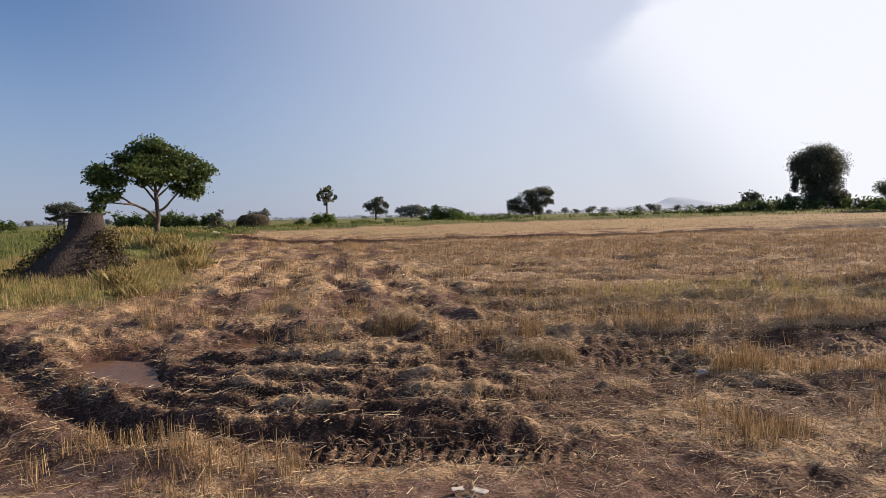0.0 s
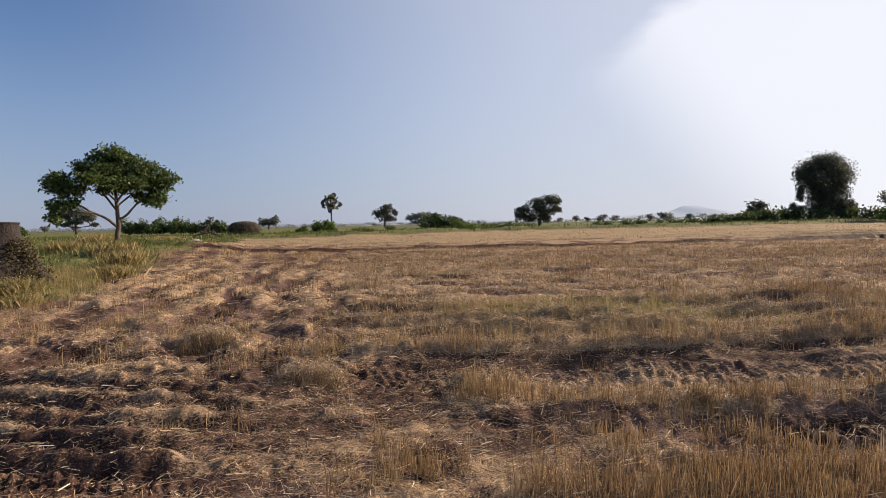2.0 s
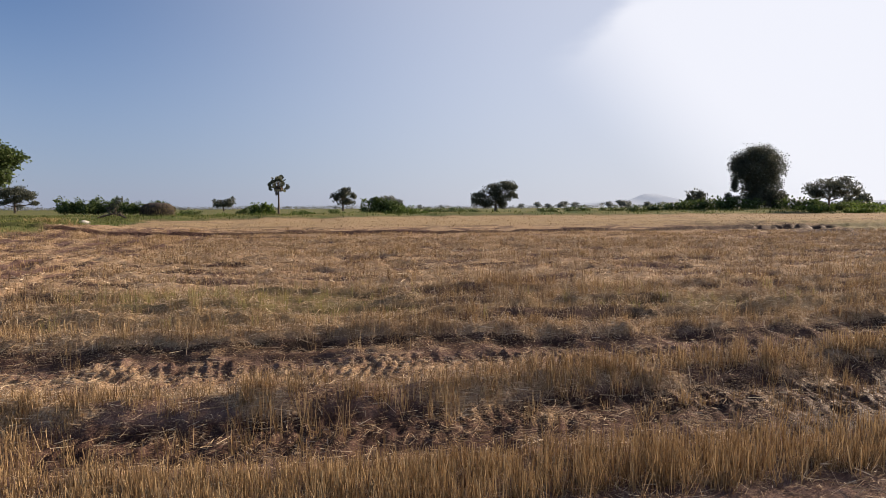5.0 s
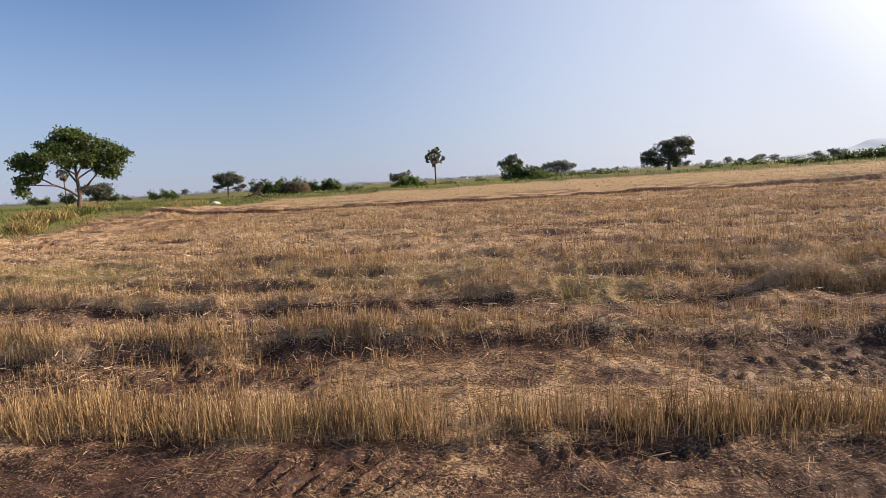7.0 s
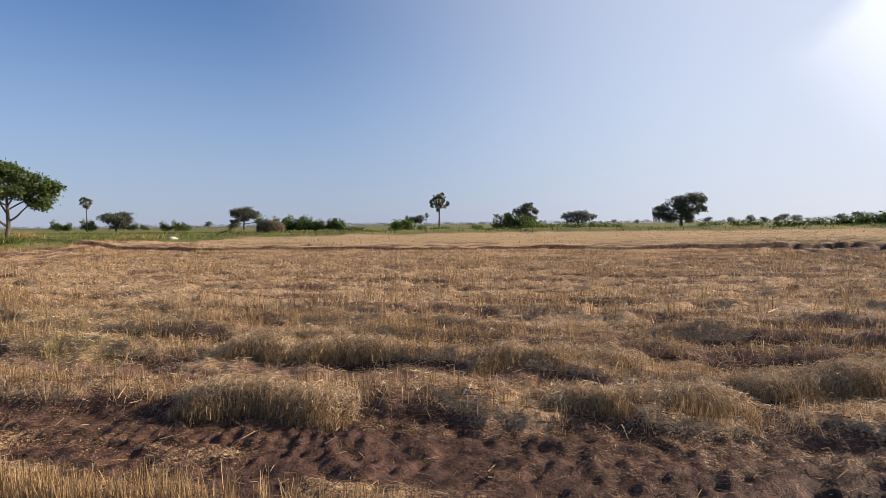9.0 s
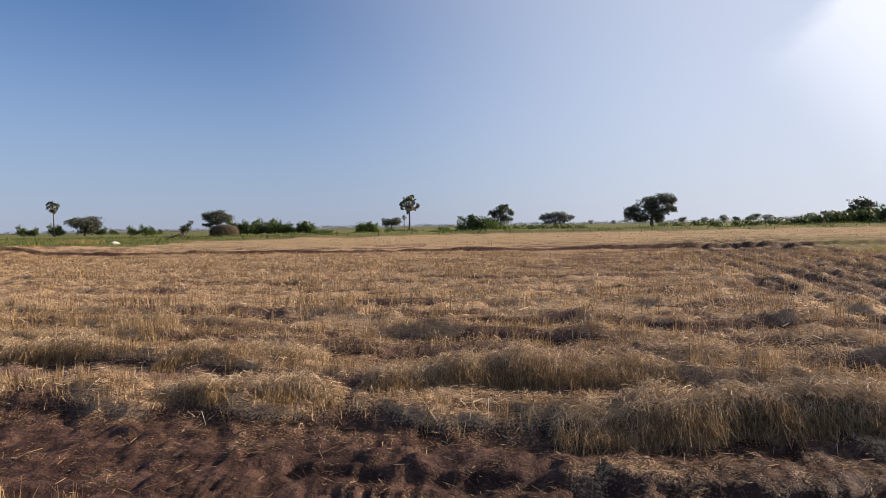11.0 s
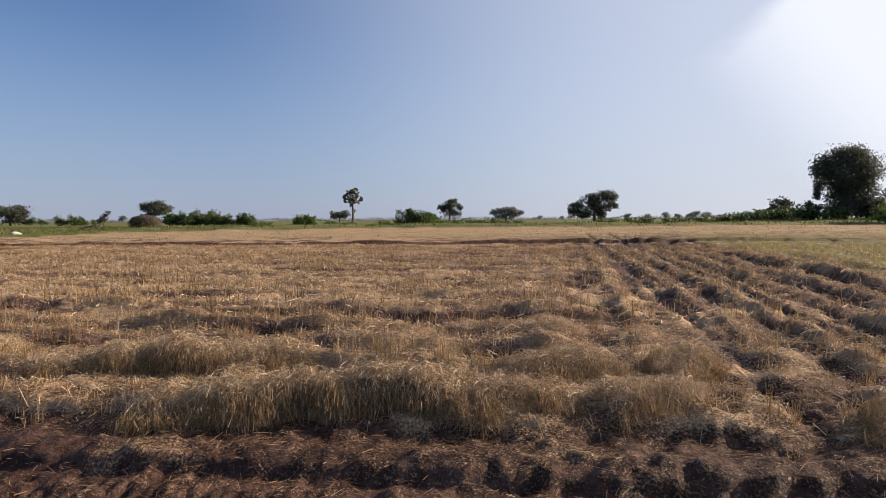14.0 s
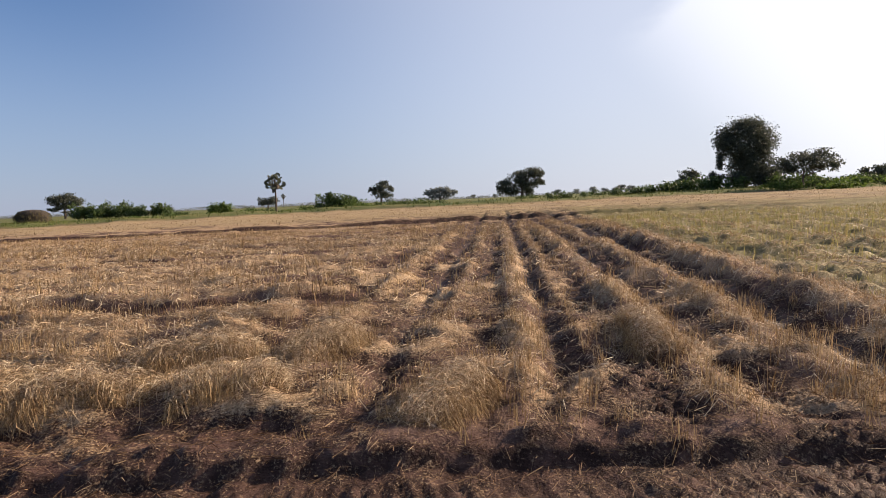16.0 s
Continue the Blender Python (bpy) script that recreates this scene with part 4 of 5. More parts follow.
def tree(name, label, category, x, y, blobs, leaf, count, mat, trunk=0.2, fork=1.5, seed=1, z=None, twigs=True, droop=0.0, clumps=16, group="", lean=0.0):
    """A tree or bush: tapered trunk, limbs to each lobe, twigs to the clumps, and a crown of small leaves. Lobes: u, d, w and radii, from the foot."""
    r = np.random.default_rng(seed)
    ob = thing(name, (x, y, ground_z(x, y) - 0.05 if z is None else 0.5 * float(fall(y))), label, category, group)
    top = np.array((lean, 0.0, fork))
    wood = []
    if trunk:
        wood.append(tube(((0, 0, -0.2 if z is None else -3.0), (lean * 0.2, 0, fork * 0.12), (lean * 0.55, 0.02, fork * 0.5), top), (trunk * 1.5, trunk * 1.1, trunk * 0.95, trunk * 0.9), 9))
    centres, sig, limbs = [], [], []
    if trunk:
        peak = 0.8 * max(q[2] for q in blobs)
        wood.append(tube((top, top + (0.06, 0.04, (peak - fork) * 0.5), (lean - 0.05, 0, peak)), (trunk * 0.88, trunk * 0.6, trunk * 0.2), 8))
    vol = np.array([b[3] * b[5] for b in blobs])
    for b in blobs:
        c, rad = np.array(b[:3], float), np.array(b[3:6], float)
        k = max(3, int(clumps * b[3] * b[5] / vol.max()))
        d = r.normal(0, 1, (k, 3))
        d /= np.linalg.norm(d, axis=1, keepdims=True)
        cc = c + d * rad * r.uniform(0.35, 0.92, (k, 1))
        centres.append(cc)
        sig.append(np.repeat(rad[None] * (0.26 if clumps <= 30 else 0.165 if clumps < 60 else 0.21), k, 0))
        if trunk and (len(blobs) < 6 or abs(c[0]) > 1.9):
            start = top + (0.0, 0.0, 0.45 * max(0.0, c[2] - fork) * r.uniform(0.2, 1.0) - trunk)
            bendy = (start + c) / 2 + r.normal(0, 0.12, 3) * rad + (0, 0, -0.03 * abs(c[0]))
            limb = [] if trunk >= 0.12 else wood
            limb.append(tube((start, (start * 0.7 + bendy * 0.3) + (0, 0, 0.02), bendy, c), (trunk * 0.52, trunk * 0.44, trunk * 0.34, trunk * 0.12), 6))
            if twigs:
                for e in cc[:: max(1, k // 7)]:
                    m = (c + e) / 2 + r.normal(0, 0.08, 3) * rad
                    limb.append(tube((np.array((c[0] * 0.4, 0, c[2] * 0.85)) if len(blobs) > 5 else bendy * 0.35 + c * 0.65, m, e), (trunk * 0.2, trunk * 0.13, trunk * 0.05), 4))
            if limb is not wood:
                limbs.append(limb)
    if wood:
        stem = part("trunk", mesh_of("trunk", *joined(wood), True, BARK), ob, "grey-brown trunk and limbs")
        for limb in limbs:
            part("limb", mesh_of("limb", *joined(limb), True, BARK), stem)
    centres, sig = np.concatenate(centres), np.concatenate(sig)
    pick = r.integers(0, len(centres), count)
    cloud = leaf_cloud(np.zeros((1, 3)), 1.0, count, leaf, r, droop)
    v = cloud[0].reshape(count, 4, 3)
    off = v[:, 0].copy()
    v = v - off[:, None] + (centres[pick] + np.clip(off, -1.5, 1.5) * sig[pick])[:, None]
    v = v[v[:, 0, 2] > 0.02].reshape(-1, 3)
    part("crown", mesh_of("crown", v, np.arange(len(v)).reshape(-1, 4), False, mat), ob, "leafy crown")
    return ob


# the field tree on its grassy bank
def grown_tree(name, label, x, y, z, boughs, leaf, per, mat, seed):
    """A tree from its boughs. Each: the points of a limb, its two radii, and the leaf masses at its end as (u, d, w, radius, flatness)."""
    r = np.random.default_rng(seed)
    ob = thing(name, (x, y, z), label, "tree")
    stem, leaves, skew = None, [], np.array(((0.8, 0.65, 0), (0, 1, 0), (0, 0, 1.05)))      # the crown spreads slantwise to the field
    for points, (r0, r1), masses in boughs:
        pts = np.array(points, float) @ skew
        fine = np.linspace(0, len(pts) - 1, 4 * len(pts) - 3)
        path = np.stack([np.interp(fine, range(len(pts)), pts[:, i]) for i in range(3)], 1)
        path[1:-1] = (path[:-2] + 2 * path[1:-1] + path[2:]) / 4 + r.normal(0, 0.25 * r1, (len(path) - 2, 3))
        radii = np.linspace(r0, r1, len(path))
        if stem is None:
            radii = radii * (1 + 0.7 * np.exp(-np.arange(len(path)) * 1.2))
        wood = [tube(path, radii, 9 if stem is None else 7)]
        for u, d, w, rad, flat in masses:
            c, rad = np.array((0.9 * u, 0.9 * d, w)) @ skew, 0.92 * rad
            root = path[-1] if np.linalg.norm(path[-1] - c) < 2.2 * rad else path[np.argmin(np.linalg.norm(path - c, axis=1))]
            wood.append(tube((root, (root + c) / 2 + r.normal(0, 0.1, 3), c), (r1 * 0.8, r1 * 0.55, r1 * 0.3), 5))
            k = int(15 * rad / 0.6) + 4
            dirs = r.normal(0, 1, (k, 3))
            dirs /= np.linalg.norm(dirs, axis=1, keepdims=True)
            tips = c + dirs * (rad, rad, rad * flat) * r.uniform(0.45, 1.0, (k, 1))
            for e in tips:
                m = (c + e) / 2 + r.normal(0, 0.06, 3) - (0, 0, 0.05)
                wood.append(tube((c * 0.85 + root * 0.15, m, e), (r1 * 0.3, r1 * 0.2, 0.008), 4))
            leaves.append(leaf_cloud(tips, np.array((0.17, 0.17, 0.11)) * (0.7 + 0.4 * rad), int(per * k), leaf, r, 0.35))
        me = mesh_of("limb", *joined(wood), True, BARK)
        if stem is None:
            stem = part("trunk", me, ob, "grey-brown forked trunk")
        else:
            part("limb", me, stem)
    part("crown", mesh_of("crown", *joined(leaves), False, mat), ob, "open leafy crown with gaps")
    return ob


grown_tree("field_tree", "spreading green broadleaf tree standing in rough grass", -14.28, 32.2, ground_z(-14.28, 32.2) - 0.05, (
    (((0, 0, -0.25), (0.0, 0, 0.5), (0.10, 0, 1.15), (0.05, 0.05, 2.1), (0.0, 0.1, 3.1), (-0.1, 0, 4.3)), (0.17, 0.05),
     ((-0.1, 0.0, 4.95, 0.95, 0.55), (-0.9, 0.5, 4.65, 0.75, 0.6), (0.7, -0.4, 4.75, 0.8, 0.55), (0.0, -0.9, 4.1, 0.8, 0.6), (0.1, 1.1, 4.1, 0.9, 0.6))),
    (((0.08, 0, 1.1), (-0.45, -0.1, 1.6), (-1.15, -0.2, 1.95), (-1.9, -0.3, 2.55)), (0.085, 0.035),
     ((-2.3, -0.3, 3.0, 0.75, 0.75), (-2.9, -0.4, 3.25, 0.52, 0.7), (-1.5, -0.9, 3.2, 0.75, 0.6), (-2.75, -0.1, 3.6, 0.5, 0.6))),
    (((-0.95, -0.15, 1.85), (-1.7, -0.5, 1.95), (-2.5, -0.7, 2.0)), (0.05, 0.025),
     ((-2.6, -0.7, 2.2, 0.46, 0.7), (-2.7, -0.7, 1.65, 0.36, 1.0), (-1.9, -0.8, 2.3, 0.42, 0.6))),
    (((0.05, 0, 2.0), (-0.5, 0.3, 2.6), (-1.1, 0.5, 3.3)), (0.07, 0.035),
     ((-1.4, 0.5, 3.9, 0.85, 0.7), (-1.0, 1.3, 3.3, 0.75, 0.6), (-1.7, 0.2, 4.2, 0.6, 0.6))),
    (((0.10, 0, 1.45), (0.55, 0.1, 1.8), (0.85, 0.1, 2.2), (1.5, 0.2, 2.9)), (0.08, 0.035),
     ((1.5, 0.2, 3.5, 0.8, 0.7), (2.35, 0.3, 3.1, 0.7, 0.75), (2.3, 0.0, 2.45, 0.55, 0.75), (1.2, 0.9, 2.8, 0.6, 0.6))),
    (((0.05, 0.05, 2.4), (0.6, -0.2, 3.1), (1.3, -0.3, 3.8)), (0.065, 0.035),
     ((1.5, -0.4, 4.3, 0.85, 0.6), (2.5, -0.1, 4.0, 0.75, 0.65), (3.0, 0.1, 3.7, 0.5, 0.7), (1.3, -1.1, 3.4, 0.7, 0.6))),
    (((0.03, 0.05, 2.2), (0.3, 0.9, 2.8), (0.4, 1.7, 3.3)), (0.06, 0.03),
     ((0.5, 1.9, 3.6, 0.8, 0.65), (-0.5, 2.0, 3.3, 0.65, 0.6), (1.4, 1.6, 3.7, 0.7, 0.6))),
    (((0.03, 0, 2.5), (-0.1, -0.8, 3.0), (0.0, -1.5, 3.3)), (0.055, 0.03),
     ((-0.4, -1.7, 3.6, 0.7, 0.6), (0.6, -1.6, 3.3, 0.65, 0.6))),
), 0.16, 34, LEAF, 3)

# the vine-hung tree on the far bank
tree("vine_covered_tree", "tall dark tree smothered in hanging creepers", "tree", 100.3, 145,
     ((0, 0, 11.5, 6.2, 5.5, 4.6), (0.6, 0, 14.2, 3.6, 3.6, 2.2), (-4.6, 0, 10.6, 2.6, 3.0, 4.0), (4.7, 0, 9.6, 2.6, 3.0, 4.0), (0.5, 0, 6.0, 4.4, 4.4, 4.6),
      (-5.8, 0, 6.3, 0.9, 1.5, 2.4), (3.6, 0, 4.2, 3.0, 3.0, 3.0), (0.2, 0, 2.4, 5.0, 3.5, 2.2), (-7.0, 0, 2.6, 1.8, 2.0, 1.6), (6.8, 0, 3.0, 2.2, 2.0, 2.6)),
     0.38, 40000, DARKLEAF, 0.5, 4.0, 4, droop=0.8, clumps=120, twigs=False)

# the palmyra palm, with fan leaves and a skirt of old fronds
def palm_tree(x, y, height, crown, seed, label, mat, group="palms"):
    r = np.random.default_rng(seed)
    ob = thing("palm_tree", (x, y, float(fall(y))), label, "palm tree", group)
    height -= float(fall(y))
    stem = height - crown * 0.62
    pts = [(0.15 * math.sin(s * 3), 0, s * stem) for s in np.linspace(0, 1, 9)]
    part("trunk", mesh_of("trunk", *tube(pts, [0.42 - 0.12 * min(1, s * 2.5) for s in np.linspace(0, 1, 9)], 9), True, BARK), ob, "straight grey trunk")
    green, brown, stalks = [], [], []
    for k in range(44):
        el = radians(-46 + 134 * (k + 0.5) / 36) if k < 36 else radians(r.uniform(-80, -55))
        az = 2.4 * k + r.uniform(-0.3, 0.3)
        d = np.array((math.cos(az) * math.cos(el), math.sin(az) * math.cos(el), math.sin(el)))
        root = np.array(pts[-1])
        reach = crown * r.uniform(0.16, 0.44)
        hub = root + d * reach + (0, 0, -0.12 * reach)
        stalks.append(tube((root, root + d * reach * 0.5, hub), (0.05, 0.04, 0.03), 4))
        side = np.cross(d, r.normal(0, 1, 3))
        side /= np.linalg.norm(side)
        blade, span = crown * r.uniform(0.15, 0.22), radians(112)
        vs, fs = [], []
        for j in range(13):
            a0 = -span + 2 * span * j / 13
            a1 = a0 + 2 * span / 13
            am = (a0 + a1) / 2
            e0, e1, em = (hub + blade * q * (math.cos(a) * d + math.sin(a) * side) + (0, 0, -0.10 * q * blade) for a, q in ((a0, 0.74), (a1, 0.74), (am, 1.0)))
            vs += [hub, e0, em, e1]
            fs.append([4 * j, 4 * j + 1, 4 * j + 2, 4 * j + 3])
        (green if k < 36 else brown).append((np.array(vs), np.array(fs)))
    part("crown", mesh_of("crown", *joined(green), False, mat), ob, "round crown of stiff fan leaves")
    part("dead_fronds", mesh_of("dead_fronds", *joined(brown), False, STRAW if mat is LEAF else BARK), ob, "hanging dry fan leaves")
    part("leaf_stalk", mesh_of("leaf_stalk", *joined(stalks), False, BARK), ob)
    return ob


palm_tree(-33.9, 210, 14.2, 6.8, 5, "tall fan palm with a round crown beside green bushes", DARKLEAF)
palm_tree(-258.5, 269, 20.0, 7.0, 6, "distant fan palm rising above dark bushes", DARKLEAF)
palm_tree(-170, 640, 14.0, 6.0, 8, "small far-off fan palm on the plain", HAZEDLEAF)

T, B = "tree", "bush"
# big trees on the plain
tree("spreading_tree", "wide flat-topped tree with bare lower limbs", T, -197, 329, ((0, 0, 11.3, 7.5, 7, 3.6), (-6, 0, 9.0, 4.5, 5, 2.8), (6.5, 0, 8.6, 4.5, 5, 2.8), (1, 0, 7.0, 6.5, 6, 2.2), (9, 0, 4.2, 3.2, 3, 2.0), (-7, 0, 5.4, 3, 3, 1.6)), 0.9, 4600, DARKLEAF, 0.55, 3.2, 11, 0.0)
tree("round_tree", "dense dark round tree standing on the plain", T, -249, 280, ((0, 0, 7.6, 8.5, 7, 3.4), (-5, 0, 8.2, 4.5, 4, 2.6), (6, 0, 6.0, 4.5, 4, 2.6), (3, 0, 2.4, 8, 5, 2.0), (0, 0, 4.8, 7.5, 6, 2.8)), 1.0, 3600, DARKLEAF, 0.5, 2.5, 12, 0.0)
tree("twin_crowned_tree", "broad dark tree with a high and a low lobe", T, 66, 351, ((5.5, 0, 14.5, 6.0, 6, 3.8), (10, 0, 14.0, 3.5, 4, 3.4), (-2, 0, 12.2, 6.0, 6, 3.4), (-9, 0, 9.4, 4.5, 5, 2.6), (-11, 0, 5.8, 4.5, 5, 3.4), (2, 0, 8.0, 7.5, 6, 4.2), (10, 0, 9.0, 3, 4, 3.0), (-5, 0, 4.2, 5, 4, 3.0), (5, 0, 4.0, 4.5, 4, 2.6)), 0.75, 13000, DARKLEAF, 0.9, 3.5, 13, 0.0, clumps=26)
tree("open_tree", "open-crowned tree with ragged top", T, -39, 491, ((0, 0, 11, 7, 6, 5.0), (3, 0, 15.5, 4, 4, 3.0), (-6, 0, 10, 4.5, 4, 3.4), (8.5, 0, 12, 3.2, 3, 3.0), (2, 0, 6, 7, 5, 3.0)), 1.3, 2600, DARKLEAF, 0.8, 3.5, 14, 0.0)
tree("dome_tree", "low dark dome-shaped tree far off", T, -138, 499, ((0, 0, 6.2, 8.6, 7, 3.2), (-4, 0, 5.0, 5, 5, 2.6), (4, 0, 4.6, 5, 5, 2.4)), 1.3, 1300, DARKLEAF, 0.6, 2.5, 15, 0.0)
tree("bank_tree", "small open tree beside the overgrown bank", T, 94.8, 165, ((0, 0, 4.6, 2.9, 2.6, 1.7), (1.4, 0, 5.6, 1.6, 1.6, 0.9), (-1.8, 0, 3.6, 1.6, 1.6, 1.2), (1.8, 0, 3.2, 1.6, 1.6, 1.0)), 0.55, 1500, DARKLEAF, 0.2, 1.6, 16)
tree("umbrella_tree", "flat-crowned dark tree behind tall grass", T, 97.3, 115, ((0, 0, 5.4, 3.6, 3, 1.6), (3.4, 0, 5.6, 2.6, 2.4, 1.5), (-3.8, 0, 4.7, 2.4, 2.2, 1.5), (5.3, 0, 4.3, 1.7, 1.6, 1.1), (-1.0, 0, 3.6, 2.8, 2, 1.0), (2.6, 0, 3.6, 2.4, 2, 0.9)), 0.33, 6000, DARKLEAF, 0.22, 2.0, 17, clumps=22)
tree("far_bank_tree", "dark leafy tree on the green bank", T, 139, 160, ((0, 0, 3.0, 3.6, 3, 2.0), (2.6, 0, 3.8, 2.4, 2, 1.6), (-2, 0, 4.2, 1.4, 1.4, 0.9)), 0.6, 1300, DARKLEAF, 0.2, 1.4, 18)
tree("far_grove", "hazy flat-topped grove on the horizon", T, -22, 1100, ((0, 0, 16, 24, 14, 6.0), (-18, 0, 13, 12, 10, 6.0), (18, 0, 12, 13, 10, 6.5), (0, 0, 6, 26, 10, 5.0)), 3.2, 2200, HAZEDLEAF, 1.2, 5.0, 19, 0.0)

tree("sapling", "small dark sapling beside the fallen branches", T, -25.6, 74, ((0, 0, 1.5, 0.75, 0.6, 0.5), (0.4, 0, 2.1, 0.5, 0.5, 0.4), (-0.5, 0, 1.1, 0.5, 0.5, 0.35)), 0.2, 600, DARKLEAF, 0.06, 0.7, 20)

# bushes along the field's far side
BUSHES = "bushes beyond the field"
tree("green_bush", "rounded bright green bush beside the palm", B, -23.0, 138, ((0, 0, 1.6, 2.6, 2, 1.6), (-1.6, 0, 1.2, 1.8, 1.6, 1.2), (1.7, 0, 1.2, 1.8, 1.6, 1.2), (0.8, 0, 2.6, 1.4, 1.2, 0.9)), 0.45, 1900, BUSHLEAF, 0.08, 0.5, 21, group=BUSHES)
tree("bush_clump", "large clump of dark and bright green bushes", B, 6.0, 137, ((-4.2, 0, 1.9, 2.2, 2, 1.9), (-1.6, 0, 2.4, 2.4, 2, 1.9), (1.5, 0, 2.2, 2.4, 2, 1.8), (-2.4, 0, 3.4, 1.4, 1.2, 0.9), (2.7, 0, 3.3, 1.4, 1.3, 1.0)), 0.45, 3200, LEAF, 0.12, 0.6, 22, group=BUSHES)
tree("bush_clump", "bright yellow-green bush at the field's edge", B, 9.6, 134, ((0, 0, 1.2, 2.8, 2, 1.3), (-2.4, 0, 1.0, 2.0, 1.6, 1.0), (2.6, 0, 0.8, 1.8, 1.4, 0.8)), 0.4, 1700, BUSHLEAF, 0.08, 0.4, 23, group=BUSHES)
tree("cone_bush", "upright dark green bush", B, -70.6, 200, ((0, 0, 2.6, 1.9, 1.8, 2.3), (0.2, 0, 4.3, 0.9, 0.9, 0.9), (1.4, 0, 1.4, 1.6, 1.5, 1.3)), 0.55, 900, LEAF, 0.12, 0.6, 24, group=BUSHES)
hedge = tree("hedge_bush", "dense dark green bush in a long hedge", B, -90.0, 200, ((0, 0, 2.0, 2.8, 2.2, 1.8), (1.4, 0, 3.4, 1.6, 1.5, 1.4), (-2.2, 0, 1.3, 2.0, 1.6, 1.3)), 0.55, 1000, LEAF, 0.1, 0.5, 25, group=BUSHES)
low = tree("low_bush", "low green scrub bush on the verge", B, 15.0, 150, ((0, 0, 0.9, 2.6, 1.8, 1.0), (2.2, 0, 0.7, 2.0, 1.5, 0.8), (-2.3, 0, 0.7, 2.0, 1.5, 0.8)), 0.45, 800, LEAF, 0.05, 0.3, 26, group=BUSHES)
lush = tree("low_bush", "low bright green scrub beside the verge", B, -12.0, 128, ((0, 0, 0.6, 2.2, 1.6, 0.75), (1.6, 0, 0.5, 1.5, 1.3, 0.6), (-1.6, 0, 0.5, 1.6, 1.3, 0.6)), 0.4, 700, BUSHLEAF, 0.05, 0.25, 27, group=BUSHES)


def again(ob, x, y, s, turn, z=None):
    return copy_thing(ob, Matrix.Translation((x, y, ground_z(x, y) - 0.05 if z is None else z)) @ Matrix.Rotation(turn, 4, "Z") @ Matrix.Scale(s, 4))


for x, y, s in ((-91.5, 200, 1.25), (-83.5, 201, 1.2), (-99.5, 202, 1.1), (-101.5, 203, 1.2), (-72, 201, 0.9), (-69, 202, 0.8), (-97, 203, 0.9), (-88, 204, 1.1), (-79, 200, 1.0), (-94, 202, 0.95), (-85.5, 199, 0.95), (-81, 203, 0.8), (-77.5, 198, 0.85), (-74.5, 202, 0.7), (-146, 200, 0.85), (-141.5, 202, 0.95), (-137.5, 201, 0.8),
                (-264, 275, 1.4), (-259, 272, 1.3), (-286, 275, 1.35), (-281, 277, 1.1), (-240, 283, 1.0), (-234, 285, 0.8), (-215, 300, 0.7), (-33, 160, 0.5)):
    again(hedge, x, y, s, 1.7 * x)
for x, y, s in ((19, 151, 1.0), (22.5, 150, 1.1), (26, 152, 0.9), (-16, 150, 0.7), (-9, 160, 0.8), (-28, 170, 0.9), (-47, 160, 0.8), (-52, 175, 0.9), 
                (52, 168, 0.9), (60, 165, 1.1), (68, 160, 1.0), (75, 158, 1.1), (80, 155, 1.2), (86, 152, 1.4), (91, 148, 1.7), (94, 143, 1.5), (106, 140, 1.5), (111, 138, 1.4),
                (101, 118, 1.0), (118, 135, 1.1), (125, 140, 1.2), (132, 150, 1.3), (88, 158, 1.5), (145, 158, 1.2)):
    again(low, x, y, s, 2.3 * x)
for x, y, s in ((-3, 130, 0.8), (15, 131, 0.9), (1, 133, 0.9), (-20, 126, 0.8), (-30, 132, 0.8), (-38, 128, 0.7), (108, 126, 1.5), (113, 124, 1.3), (103, 112, 1.1), (92, 112, 1.2), (99, 109, 1.0), (122, 128, 1.2)):
    again(lush, x, y, s, 3.1 * x)

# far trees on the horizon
far = tree("far_tree", "hazy tree on the flat horizon", T, 262, 900, ((0, 0, 6.5, 6.5, 5, 4.0), (3.5, 0, 8.5, 4, 4, 2.5), (-4, 0, 5, 4.5, 4, 3.0)), 2.0, 420, HAZEDLEAF, 0.5, 2.5, 31, 0.0, group="trees on the horizon", clumps=12, twigs=False)
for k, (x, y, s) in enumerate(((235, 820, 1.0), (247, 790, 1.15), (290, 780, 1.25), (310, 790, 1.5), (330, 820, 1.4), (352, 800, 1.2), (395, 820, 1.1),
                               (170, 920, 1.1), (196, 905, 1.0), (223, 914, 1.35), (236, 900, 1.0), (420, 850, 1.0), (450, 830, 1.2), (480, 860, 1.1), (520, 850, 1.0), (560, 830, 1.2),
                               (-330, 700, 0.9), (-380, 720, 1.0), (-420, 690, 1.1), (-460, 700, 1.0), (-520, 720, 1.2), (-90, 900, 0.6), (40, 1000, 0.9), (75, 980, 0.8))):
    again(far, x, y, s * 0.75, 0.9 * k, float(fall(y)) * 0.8)


